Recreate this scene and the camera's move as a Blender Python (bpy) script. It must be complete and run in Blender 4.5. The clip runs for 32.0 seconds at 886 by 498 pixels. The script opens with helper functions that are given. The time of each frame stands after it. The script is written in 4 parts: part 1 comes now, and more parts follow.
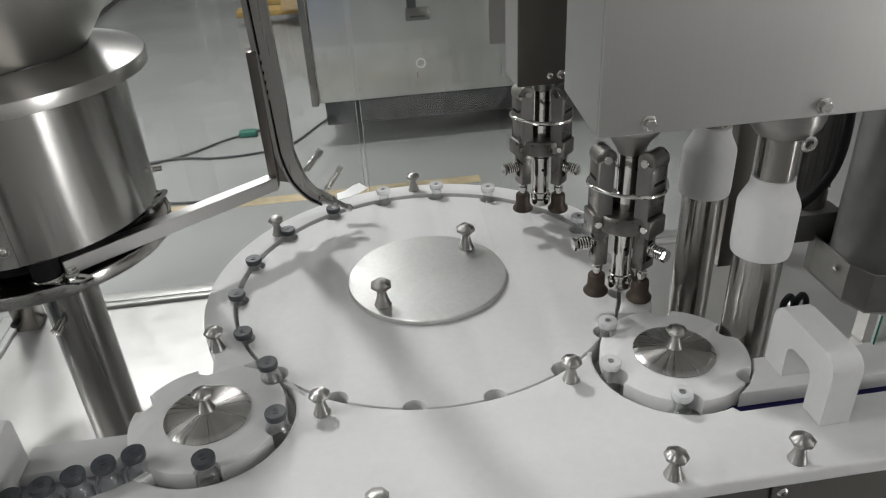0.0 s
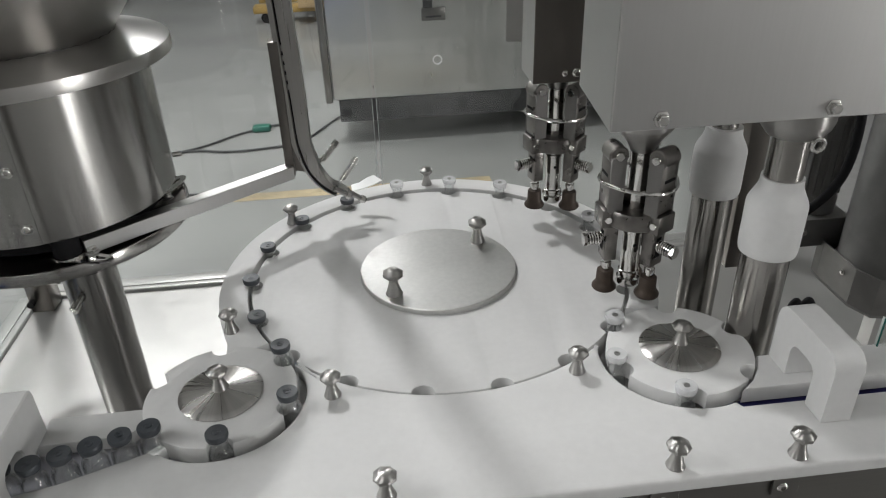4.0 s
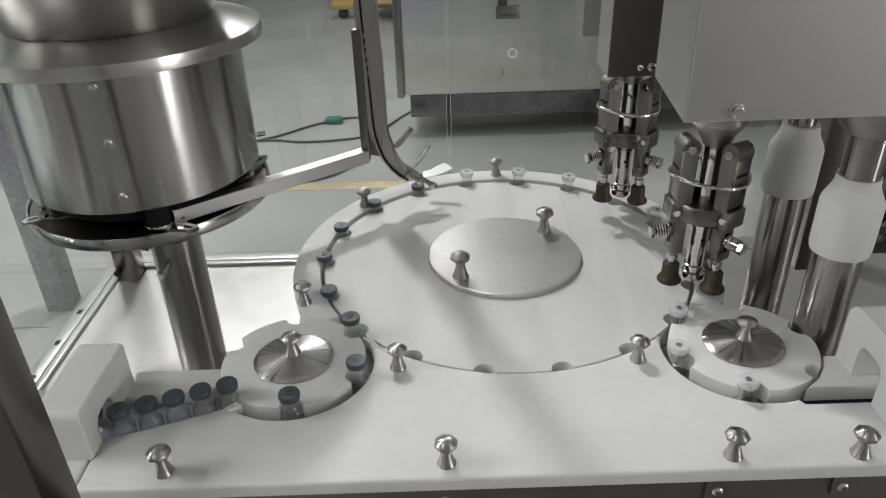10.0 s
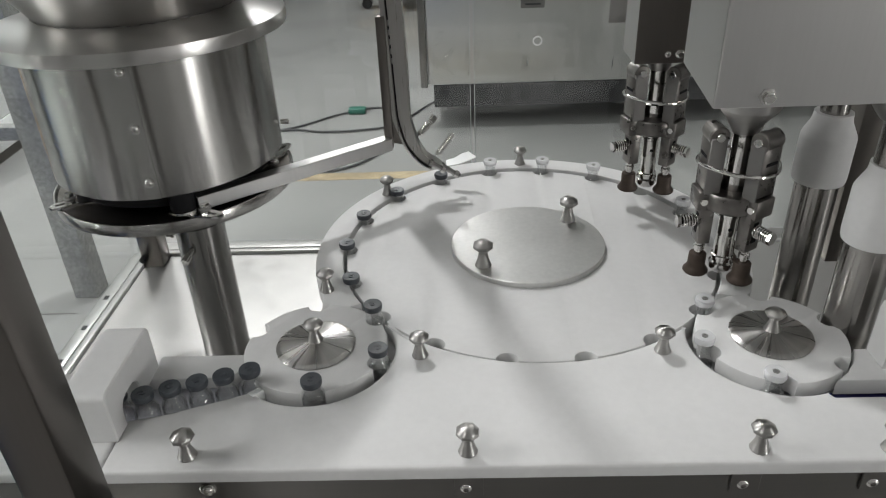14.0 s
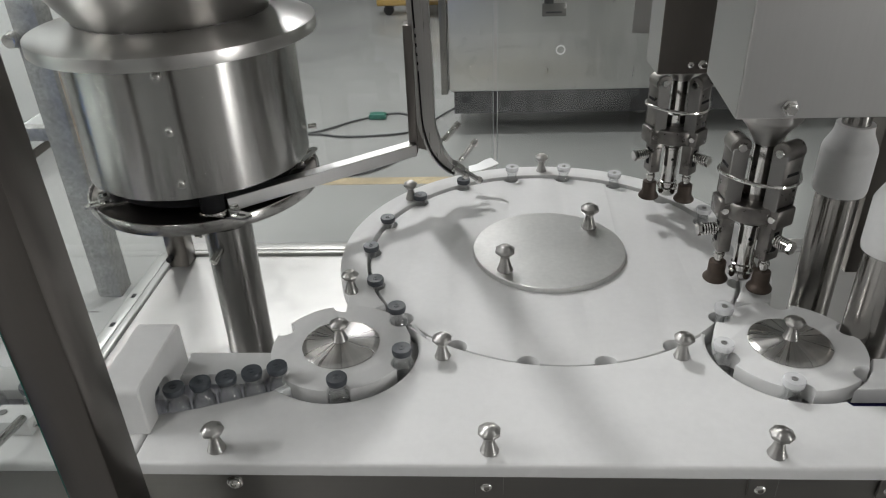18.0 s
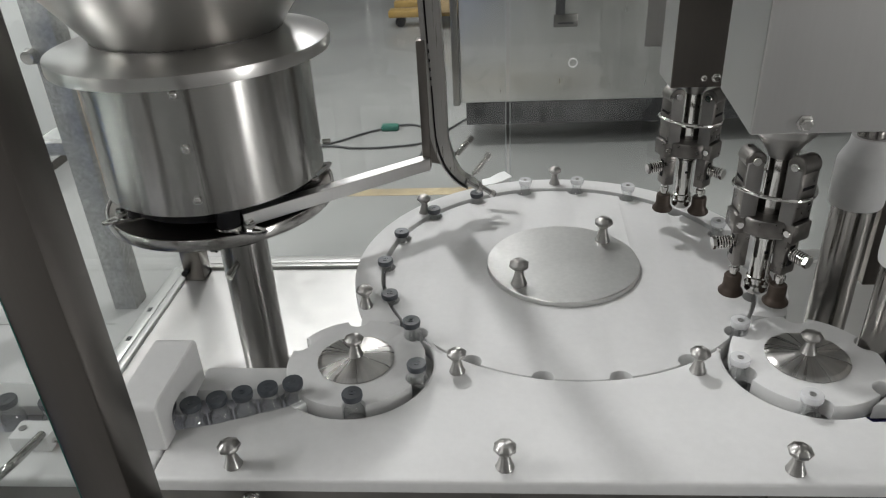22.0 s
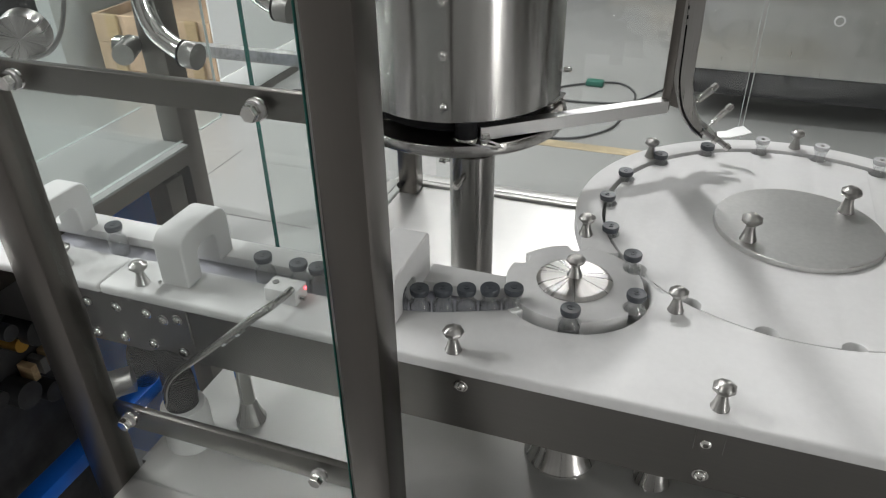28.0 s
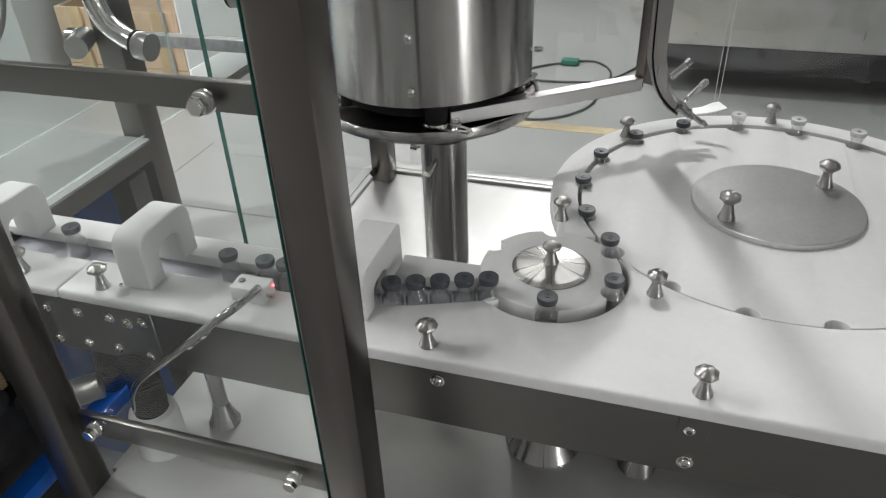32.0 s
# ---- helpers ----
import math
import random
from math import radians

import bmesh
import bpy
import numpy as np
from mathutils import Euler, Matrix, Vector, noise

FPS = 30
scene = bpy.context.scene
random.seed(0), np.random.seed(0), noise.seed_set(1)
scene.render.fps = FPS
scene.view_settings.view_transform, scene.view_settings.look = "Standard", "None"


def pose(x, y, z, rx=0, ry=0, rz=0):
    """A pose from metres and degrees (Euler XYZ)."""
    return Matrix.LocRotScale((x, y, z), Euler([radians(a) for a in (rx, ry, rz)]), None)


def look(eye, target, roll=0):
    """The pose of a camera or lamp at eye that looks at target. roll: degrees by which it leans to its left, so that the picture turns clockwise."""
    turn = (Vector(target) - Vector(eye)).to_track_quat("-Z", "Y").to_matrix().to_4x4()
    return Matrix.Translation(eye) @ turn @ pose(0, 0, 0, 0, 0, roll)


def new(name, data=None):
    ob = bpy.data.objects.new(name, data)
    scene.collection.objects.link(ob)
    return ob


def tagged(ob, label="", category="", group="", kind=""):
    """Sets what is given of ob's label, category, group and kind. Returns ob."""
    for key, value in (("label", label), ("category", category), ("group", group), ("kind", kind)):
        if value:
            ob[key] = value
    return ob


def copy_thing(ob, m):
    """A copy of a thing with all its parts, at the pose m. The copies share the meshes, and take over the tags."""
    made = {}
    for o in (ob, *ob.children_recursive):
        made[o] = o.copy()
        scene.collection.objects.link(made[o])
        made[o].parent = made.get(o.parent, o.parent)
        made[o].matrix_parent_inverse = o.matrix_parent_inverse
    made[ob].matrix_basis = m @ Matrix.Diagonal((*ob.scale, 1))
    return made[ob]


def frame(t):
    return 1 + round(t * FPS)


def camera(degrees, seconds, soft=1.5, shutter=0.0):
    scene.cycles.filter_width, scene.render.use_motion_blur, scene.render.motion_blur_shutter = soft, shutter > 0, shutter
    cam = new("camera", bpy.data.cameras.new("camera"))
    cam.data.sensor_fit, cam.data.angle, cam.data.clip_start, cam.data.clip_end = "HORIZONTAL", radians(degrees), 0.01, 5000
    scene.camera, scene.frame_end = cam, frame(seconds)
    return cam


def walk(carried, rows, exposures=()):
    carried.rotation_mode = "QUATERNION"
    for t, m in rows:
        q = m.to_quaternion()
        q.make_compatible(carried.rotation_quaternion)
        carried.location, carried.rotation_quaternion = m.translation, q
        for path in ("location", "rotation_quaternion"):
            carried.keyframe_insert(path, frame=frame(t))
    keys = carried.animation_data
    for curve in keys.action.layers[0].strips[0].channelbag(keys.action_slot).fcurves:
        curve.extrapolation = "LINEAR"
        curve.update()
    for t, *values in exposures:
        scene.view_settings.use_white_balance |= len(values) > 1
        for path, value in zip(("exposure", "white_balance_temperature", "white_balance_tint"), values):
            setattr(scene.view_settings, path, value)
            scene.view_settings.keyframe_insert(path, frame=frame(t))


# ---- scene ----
cam = camera(62.95, 32.0, 1.15)
# seconds, eye x y z, yaw, pitch, roll
ROWS = [
    (0.0, 0.0214, -0.5710, 1.4324, -7.971, -30.325, 2.906),
    (0.5, 0.0206, -0.5749, 1.4333, -7.749, -30.203, 2.987),
    (1.0, 0.0192, -0.5782, 1.4343, -7.529, -30.070, 2.849),
    (1.5, 0.0170, -0.5825, 1.4345, -7.311, -30.038, 2.694),
    (2.0, 0.0167, -0.5885, 1.4354, -7.073, -29.980, 2.280),
    (2.5, 0.0164, -0.5952, 1.4347, -6.862, -29.833, 1.957),
    (4.5, 0.0120, -0.5899, 1.4274, -6.371, -30.186, 1.566),
    (5.0, 0.0109, -0.5938, 1.4266, -6.054, -30.213, 1.409),
    (5.5, 0.0115, -0.5951, 1.4269, -5.754, -30.255, 1.302),
    (6.0, 0.0062, -0.5986, 1.4260, -5.034, -30.317, 1.248),
    (6.5, 0.0038, -0.6010, 1.4243, -4.166, -30.272, 1.268),
    (7.0, -0.0008, -0.6054, 1.4240, -3.126, -30.206, 1.261),
    (7.5, -0.0019, -0.6123, 1.4248, -2.242, -30.103, 1.285),
    (8.0, -0.0037, -0.6189, 1.4285, -1.459, -29.939, 1.257),
    (8.5, -0.0041, -0.6232, 1.4311, -0.989, -29.820, 1.167),
    (9.0, -0.0019, -0.6255, 1.4312, -0.868, -29.734, 1.160),
    (9.5, 0.0048, -0.6257, 1.4286, -0.945, -29.797, 1.357),
    (10.0, 0.0028, -0.6219, 1.4249, -0.939, -29.933, 1.592),
    (10.5, 0.0026, -0.6188, 1.4236, -0.899, -30.025, 1.748),
    (11.0, 0.0024, -0.6163, 1.4227, -0.764, -30.181, 1.911),
    (11.5, 0.0021, -0.6151, 1.4222, -0.538, -30.230, 2.005),
    (12.0, 0.0029, -0.6191, 1.4219, -0.270, -30.309, 2.137),
    (12.5, 0.0008, -0.6236, 1.4217, -0.028, -30.210, 2.174),
    (13.0, 0.0003, -0.6230, 1.4243, 0.212, -30.198, 2.071),
    (13.5, 0.0026, -0.6202, 1.4226, 0.425, -30.364, 2.039),
    (14.0, 0.0021, -0.6197, 1.4192, 0.800, -30.558, 2.115),
    (14.5, 0.0027, -0.6246, 1.4205, 1.114, -30.574, 2.181),
    (15.0, -0.0040, -0.6296, 1.4215, 1.430, -30.482, 2.201),
    (15.5, -0.0070, -0.6304, 1.4224, 1.556, -30.355, 2.160),
    (17.5, -0.0064, -0.6376, 1.4238, 2.240, -30.075, 2.126),
    (18.0, -0.0061, -0.6365, 1.4259, 2.383, -30.016, 1.913),
    (18.5, -0.0111, -0.6322, 1.4268, 2.501, -29.940, 1.751),
    (19.0, -0.0088, -0.6270, 1.4282, 2.655, -29.895, 1.894),
    (19.5, -0.0043, -0.6280, 1.4271, 2.632, -29.849, 2.159),
    (20.0, 0.0003, -0.6294, 1.4284, 2.581, -29.801, 2.484),
    (20.5, -0.0016, -0.6278, 1.4276, 2.627, -29.665, 2.672),
    (21.0, -0.0024, -0.6309, 1.4302, 2.727, -29.546, 2.739),
    (21.5, -0.0057, -0.6364, 1.4309, 2.886, -29.323, 2.738),
    (22.0, -0.0082, -0.6356, 1.4327, 3.101, -29.236, 2.611),
    (22.5, -0.0079, -0.6367, 1.4342, 3.730, -29.480, 2.442),
    (23.0, -0.0137, -0.6443, 1.4325, 5.145, -29.912, 2.008),
    (23.5, -0.0244, -0.6557, 1.4228, 6.666, -30.517, 1.471),
    (24.0, -0.0296, -0.6602, 1.4125, 8.208, -31.224, 1.150),
    (24.5, -0.0299, -0.6605, 1.4092, 9.085, -31.703, 1.068),
    (26.5, -0.0386, -0.6644, 1.4070, 12.049, -32.215, 1.183),
    (27.0, -0.0559, -0.6727, 1.4065, 14.938, -32.277, 1.181),
    (27.5, -0.0654, -0.6817, 1.4054, 17.404, -32.219, 1.122),
    (28.0, -0.0730, -0.6875, 1.4043, 19.340, -32.024, 0.835),
    (28.5, -0.0785, -0.6878, 1.4050, 20.406, -31.953, 0.559),
    (29.0, -0.0815, -0.6853, 1.4041, 20.703, -32.072, 0.268),
    (29.5, -0.0789, -0.6860, 1.4030, 20.284, -32.121, 0.301),
    (30.0, -0.0759, -0.6770, 1.4016, 19.405, -32.357, 0.549),
    (30.5, -0.0740, -0.6705, 1.3993, 18.741, -32.640, 0.868),
    (31.0, -0.0707, -0.6609, 1.3976, 18.055, -32.995, 1.285),
    (31.5, -0.0695, -0.6594, 1.3952, 17.553, -33.214, 1.673),
    (32.0, -0.0700, -0.6585, 1.3951, 17.057, -33.327, 1.880),
]
walk(cam, [(t, pose(x, y, z, 90 + pitch, roll, yaw)) for t, x, y, z, yaw, pitch, roll in ROWS],
     exposures=((0.0, 0.05), (22.5, 0.05), (25.0, 0.18), (32.0, 0.20)))

# ---- world and light ----
world = bpy.data.worlds.new("hall_air")
scene.world = world
world.use_nodes = True
world.node_tree.nodes["Background"].inputs[0].default_value = (0.8, 0.82, 0.85, 1)
world.node_tree.nodes["Background"].inputs[1].default_value = 0.06


def area(name, at, aim, sx, sy, power, colour=(1, 1, 1)):
    d = bpy.data.lights.new(name, "AREA")
    d.shape, d.size, d.size_y, d.energy, d.color = "RECTANGLE", sx, sy, power, colour
    ob = new(name, d)
    ob.matrix_world = look(at, aim)
    return ob


# x, y, z, width, watts; first placed from shadows, others added as fill
UNSEEN_LAMPS = ((-0.80, 2.1, 3.75, 0.17, 74), (-1.75, 3.2, 4.1, 0.6, 36), (5.6, -2.0, 3.5, 0.9, 36), (-1.8, -2.0, 4.0, 0.9, 32), (-0.7, 4.9, 3.7, 0.6, 48), (-3.6, 0.4, 3.6, 0.9, 68), (-5.2, -0.5, 3.6, 0.9, 140))
for hx, hy, hz, wide, power in UNSEEN_LAMPS:
    area("unseen_lamp_light", (hx, hy, hz - 0.04), (hx, hy, 0), wide, wide, power)

# added side fill for the cover and the right-hand steel faces
area("east_fill_light", (6.9, -4.0, 1.5), (0, -1.2, 1.2), 1.9, 1.7, 210, (1, 1, 0.99))

# ---- materials ----


def material(name, colour, rough=0.5, metal=0.0, grain=0.0, scale=40.0, stretch=(1, 1, 1), bump=0.0,
             spots=0.0, spot_scale=6.0, rough_var=0.0, coat=0.0, sss=0.0, trans=0.0, ior=1.45, alpha=1.0, aniso=0.0, spec=0.5):
    m = bpy.data.materials.new(name)
    m.use_nodes = True
    nt = m.node_tree
    b = nt.nodes["Principled BSDF"]
    b.inputs["Roughness"].default_value, b.inputs["Metallic"].default_value = rough, metal
    b.inputs["Specular IOR Level"].default_value = spec
    b.inputs["Coat Weight"].default_value, b.inputs["IOR"].default_value = coat, ior
    b.inputs["Transmission Weight"].default_value, b.inputs["Alpha"].default_value = trans, alpha
    if sss:
        b.inputs["Subsurface Weight"].default_value = sss
        b.inputs["Subsurface Radius"].default_value = (0.01, 0.01, 0.01)
        b.inputs["Subsurface Scale"].default_value = 0.6
    if aniso:
        b.inputs["Anisotropic"].default_value = aniso
        b.inputs["Anisotropic Rotation"].default_value = 0.25
        tg = nt.nodes.new("ShaderNodeTangent")
        tg.direction_type, tg.axis = "RADIAL", "Z"
        nt.links.new(tg.outputs[0], b.inputs["Tangent"])
    c = (*colour, 1)
    b.inputs["Base Color"].default_value = c
    if not (grain or spots or bump or rough_var):
        return m
    tc = nt.nodes.new("ShaderNodeTexCoord")
    mp = nt.nodes.new("ShaderNodeMapping")
    mp.inputs["Scale"].default_value = stretch
    nt.links.new(tc.outputs["Object"], mp.inputs["Vector"])
    fine = nt.nodes.new("ShaderNodeTexNoise")
    fine.inputs["Scale"].default_value, fine.inputs["Detail"].default_value = scale, 4
    nt.links.new(mp.outputs[0], fine.inputs["Vector"])
    wide = nt.nodes.new("ShaderNodeTexNoise")
    wide.inputs["Scale"].default_value, wide.inputs["Detail"].default_value = spot_scale, 3
    nt.links.new(tc.outputs["Object"], wide.inputs["Vector"])

    def mix(fac, amount, base):
        r = nt.nodes.new("ShaderNodeMapRange")
        r.inputs["From Min"].default_value, r.inputs["From Max"].default_value = 0.3, 0.7
        r.inputs["To Min"].default_value, r.inputs["To Max"].default_value = 1 - amount, 1 + amount * 0.4
        nt.links.new(fac, r.inputs["Value"])
        x = nt.nodes.new("ShaderNodeVectorMath")
        x.operation = "SCALE"
        if isinstance(base, tuple):
            x.inputs[0].default_value = base
        else:
            nt.links.new(base, x.inputs[0])
        nt.links.new(r.outputs[0], x.inputs["Scale"])
        return x.outputs[0]

    out = mix(fine.outputs[0], grain, tuple(colour))
    out = mix(wide.outputs[0], spots, out)
    nt.links.new(out, b.inputs["Base Color"])
    if rough_var:
        r = nt.nodes.new("ShaderNodeMapRange")
        r.inputs["From Min"].default_value, r.inputs["From Max"].default_value = 0.3, 0.7
        r.inputs["To Min"].default_value, r.inputs["To Max"].default_value = max(0.02, rough - rough_var), rough + rough_var
        nt.links.new(fine.outputs[0], r.inputs["Value"])
        nt.links.new(r.outputs[0], b.inputs["Roughness"])
    if bump:
        bp = nt.nodes.new("ShaderNodeBump")
        bp.inputs["Strength"].default_value, bp.inputs["Distance"].default_value = bump, 0.001
        nt.links.new(fine.outputs[0], bp.inputs["Height"])
        nt.links.new(bp.outputs[0], b.inputs["Normal"])
    return m


plastic = material("milky_polyethylene", (0.565, 0.564, 0.558), 0.62, grain=0.03, scale=120, bump=0.05, spots=0.07, spot_scale=6, rough_var=0.06, sss=0.45, spec=0.25)
steel_v = material("steel_brushed_round", (0.40, 0.393, 0.38), 0.22, 1, grain=0.025, scale=10, stretch=(1, 1, 90), aniso=0.9)
# steel lightened to paint in the bright ceiling that flange and bowl mirror
steel_spun = material("steel_spun_reflect_light", (0.52, 0.51, 0.495), 0.29, 1, grain=0.008, scale=12, stretch=(1, 1, 60), rough_var=0.01, spots=0.03, aniso=0.55)
steel_h = material("steel_brushed_long", (0.195, 0.187, 0.178), 0.33, 1, grain=0.03, scale=9, stretch=(1, 60, 60), rough_var=0.0, spots=0.05, spot_scale=5)
steel_column = material("steel_polished_column", (0.33, 0.318, 0.302), 0.21, 1, grain=0.02, scale=10, stretch=(1, 1, 90), spots=0.04, aniso=0.85)
steel_turned = material("steel_turned", (0.38, 0.372, 0.358), 0.36, 1, grain=0.04, scale=160, aniso=0.92)
hub_steel = material("steel_turned_cone", (0.46, 0.45, 0.435), 0.29, 1, grain=0.2, scale=7, bump=0.05, rough_var=0.04, aniso=0.85)
# radial brushing and painted highlight fans: grain follows the direction from the axis only
_nt = hub_steel.node_tree
_mp = [n for n in _nt.nodes if n.bl_idname == "ShaderNodeMapping"][0]
_mp.inputs["Scale"].default_value = (1, 1, 0)
_un = _nt.nodes.new("ShaderNodeVectorMath")
_un.operation = "NORMALIZE"
_nt.links.new(_mp.outputs[0], _un.inputs[0])
for _n in [n for n in _nt.nodes if n.bl_idname == "ShaderNodeTexNoise" and n.inputs["Scale"].default_value == 7]:
    _nt.links.new(_un.outputs[0], _n.inputs["Vector"])
steel_plate = material("steel_ground_plate", (0.70, 0.695, 0.68), 0.33, 1, grain=0.06, scale=140, spots=0.09, spot_scale=9, rough_var=0.015)
chrome = material("steel_polished", (0.62, 0.61, 0.59), 0.12, 1, rough_var=0.04, scale=200)
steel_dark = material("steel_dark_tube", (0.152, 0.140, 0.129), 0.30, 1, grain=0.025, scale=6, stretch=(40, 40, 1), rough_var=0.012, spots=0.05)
steel_bar = material("steel_flat_bar", (0.36, 0.35, 0.335), 0.30, 1, grain=0.08, scale=9, stretch=(50, 50, 1), rough_var=0.04, spots=0.08)
cable_grey = material("cable_rubber", (0.05, 0.05, 0.052), 0.6, grain=0.15, scale=60)
steel_sheet = material("steel_sheet_box", (0.57, 0.57, 0.55), 0.33, 1, grain=0.04, scale=5, stretch=(8, 8, 1), rough_var=0.06, spots=0.16, spot_scale=3.2, bump=0.03)


def thin_glass(name, tint, rough=0.0, head_on=0.04, steep=5.0):
    """Thin clear glass: light goes straight through, and the gloss grows towards grazing angles."""
    m = bpy.data.materials.new(name)
    m.use_nodes = True
    nt = m.node_tree
    nt.nodes.remove(nt.nodes["Principled BSDF"])
    clear, gloss = nt.nodes.new("ShaderNodeBsdfTransparent"), nt.nodes.new("ShaderNodeBsdfGlossy")
    clear.inputs["Color"].default_value = (*tint, 1)
    gloss.inputs["Roughness"].default_value = rough
    lw, mx = nt.nodes.new("ShaderNodeLayerWeight"), nt.nodes.new("ShaderNodeMixShader")
    lw.inputs["Blend"].default_value = 0.5
    pw, ma = nt.nodes.new("ShaderNodeMath"), nt.nodes.new("ShaderNodeMath")
    pw.operation, ma.operation = "POWER", "MULTIPLY_ADD"
    pw.inputs[1].default_value, ma.inputs[1].default_value, ma.inputs[2].default_value = steep, 0.95 - head_on, head_on
    nt.links.new(lw.outputs["Facing"], pw.inputs[0])
    nt.links.new(pw.outputs[0], ma.inputs[0])
    nt.links.new(ma.outputs[0], mx.inputs[0])
    nt.links.new(clear.outputs[0], mx.inputs[1])
    nt.links.new(gloss.outputs[0], mx.inputs[2])
    nt.links.new(mx.outputs[0], nt.nodes["Material Output"].inputs["Surface"])
    return m


glass = thin_glass("clear_glass", (0.975, 0.992, 0.985), 0.0, 0.055)
glass_edge = material("glass_edge_green", (0.02, 0.12, 0.10), 0.12, grain=0.2, scale=30)
# pale colour that paints the highlight along glass edges
glass_line = material("glass_edge_highlight", (0.55, 0.60, 0.58), 0.25, grain=0.1, scale=40)
vial_glass = thin_glass("vial_glass", (0.95, 0.955, 0.955), 0.04, 0.09, 3.0)
rubber_grey = material("cap_grey_plastic", (0.046, 0.052, 0.060), 0.38, grain=0.1, scale=300, spots=0.1, spot_scale=80)
cap_white = material("cap_clear_plastic", (0.84, 0.845, 0.85), 0.24, trans=0.55, ior=1.3)
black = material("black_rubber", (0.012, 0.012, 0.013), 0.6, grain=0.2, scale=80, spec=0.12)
weld_mat = material("weld_dark", (0.36, 0.35, 0.335), 0.38, 0.9, grain=0.4, scale=160, bump=0.3)
brown_roller = material("roller_brown_steel", (0.060, 0.044, 0.034), 0.5, 0.4, grain=0.25, scale=90)
head_steel = material("capping_head_steel", (0.215, 0.203, 0.192), 0.33, 1, grain=0.25, scale=60, spots=0.3, spot_scale=25, rough_var=0.1)
motor_grey = material("motor_cast_grey", (0.19, 0.188, 0.182), 0.45, 0.3, grain=0.1, scale=60, spots=0.1)
bracket_steel = material("bracket_sheet", (0.20, 0.194, 0.186), 0.48, 0.6, grain=0.12, scale=40, spots=0.15, spot_scale=12)
floor_mat = material("hall_floor_epoxy", (0.285, 0.283, 0.277), 0.20, grain=0.05, scale=30, spots=0.14, spot_scale=1.3, rough_var=0.05)
wall_mat = material("hall_wall_paint", (0.58, 0.585, 0.58), 0.7, grain=0.05, scale=12, spots=0.06, spot_scale=0.8)
# unseen south wall: its grey sets what the steel fronts mirror
wall_reflect = material("hall_wall_reflect_tone", (0.50, 0.495, 0.49), 0.7, grain=0.05, scale=12, spots=0.1, spot_scale=0.8)
tape = material("floor_tape_yellow", (0.42, 0.335, 0.21), 0.6, grain=0.25, scale=30, spots=0.45, spot_scale=5)
joint_mat = material("floor_joint_dirt", (0.13, 0.125, 0.12), 0.7, grain=0.3, scale=20, spots=0.3)
wood = material("pine_wood", (0.50, 0.36, 0.20), 0.65, grain=0.25, scale=12, stretch=(1, 14, 14), spots=0.15)
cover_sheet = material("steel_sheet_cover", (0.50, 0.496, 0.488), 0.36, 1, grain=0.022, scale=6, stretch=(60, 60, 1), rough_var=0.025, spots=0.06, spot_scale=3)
# same polished steel, darkened to paint in the dark surroundings it mirrors
chrome_dark_reflect = material("steel_polished_reflect_dark", (0.36, 0.355, 0.345), 0.10, 1, rough_var=0.03, scale=200)
plywood = material("crate_board", (0.60, 0.43, 0.29), 0.7, grain=0.2, scale=10, stretch=(8, 8, 1), spots=0.2)
blue = material("blue_paint", (0.006, 0.12, 0.55), 0.35, grain=0.06, scale=40, spots=0.15)
navy = material("navy_belt", (0.02, 0.02, 0.10), 0.5, grain=0.1, scale=60)
green = material("plug_green", (0.02, 0.11, 0.08), 0.5, grain=0.1, scale=60)
belt_pale = material("belt_pale", (0.50, 0.50, 0.55), 0.45, grain=0.04, scale=60)
tray_mat = material("tray_steel_satin", (0.44, 0.438, 0.425), 0.36, 0.72, grain=0.04, scale=30, spots=0.03, spot_scale=9, rough_var=0.05)
table_steel = material("table_steel_satin", (0.60, 0.605, 0.60), 0.20, 0.6, grain=0.03, scale=30, spots=0.06, spot_scale=5, rough_var=0.015)
cabinet_grey = material("cabinet_grey_paint", (0.52, 0.53, 0.53), 0.5, grain=0.04, scale=20, spots=0.08, spot_scale=1.5)
galvanised = material("galvanised_tube", (0.40, 0.40, 0.39), 0.5, 0.7, grain=0.28, scale=70, spots=0.15, spot_scale=20)
painted_white = material("painted_panel", (0.87, 0.88, 0.87), 0.45, grain=0.03, scale=20, spots=0.04, spot_scale=2)
dark_metal = material("dark_machine_parts", (0.045, 0.045, 0.047), 0.5, 0.5, grain=0.3, scale=40, spots=0.3, spot_scale=15)
brass = material("brass_fitting", (0.50, 0.28, 0.06), 0.35, 1, grain=0.1, scale=60)
yellow = material("truck_yellow_paint", (0.42, 0.27, 0.08), 0.45, grain=0.1, scale=30, spots=0.2)
red_led = bpy.data.materials.new("sensor_red")
red_led.use_nodes = True
red_led.node_tree.nodes["Principled BSDF"].inputs["Emission Color"].default_value = (1, 0.02, 0.05, 1)
red_led.node_tree.nodes["Principled BSDF"].inputs["Emission Strength"].default_value = 6
lamp_glow = bpy.data.materials.new("lamp_glow")
lamp_glow.use_nodes = True
lamp_glow.node_tree.nodes["Principled BSDF"].inputs["Emission Color"].default_value = (1, 0.98, 0.95, 1)
lamp_glow.node_tree.nodes["Principled BSDF"].inputs["Emission Strength"].default_value = 3

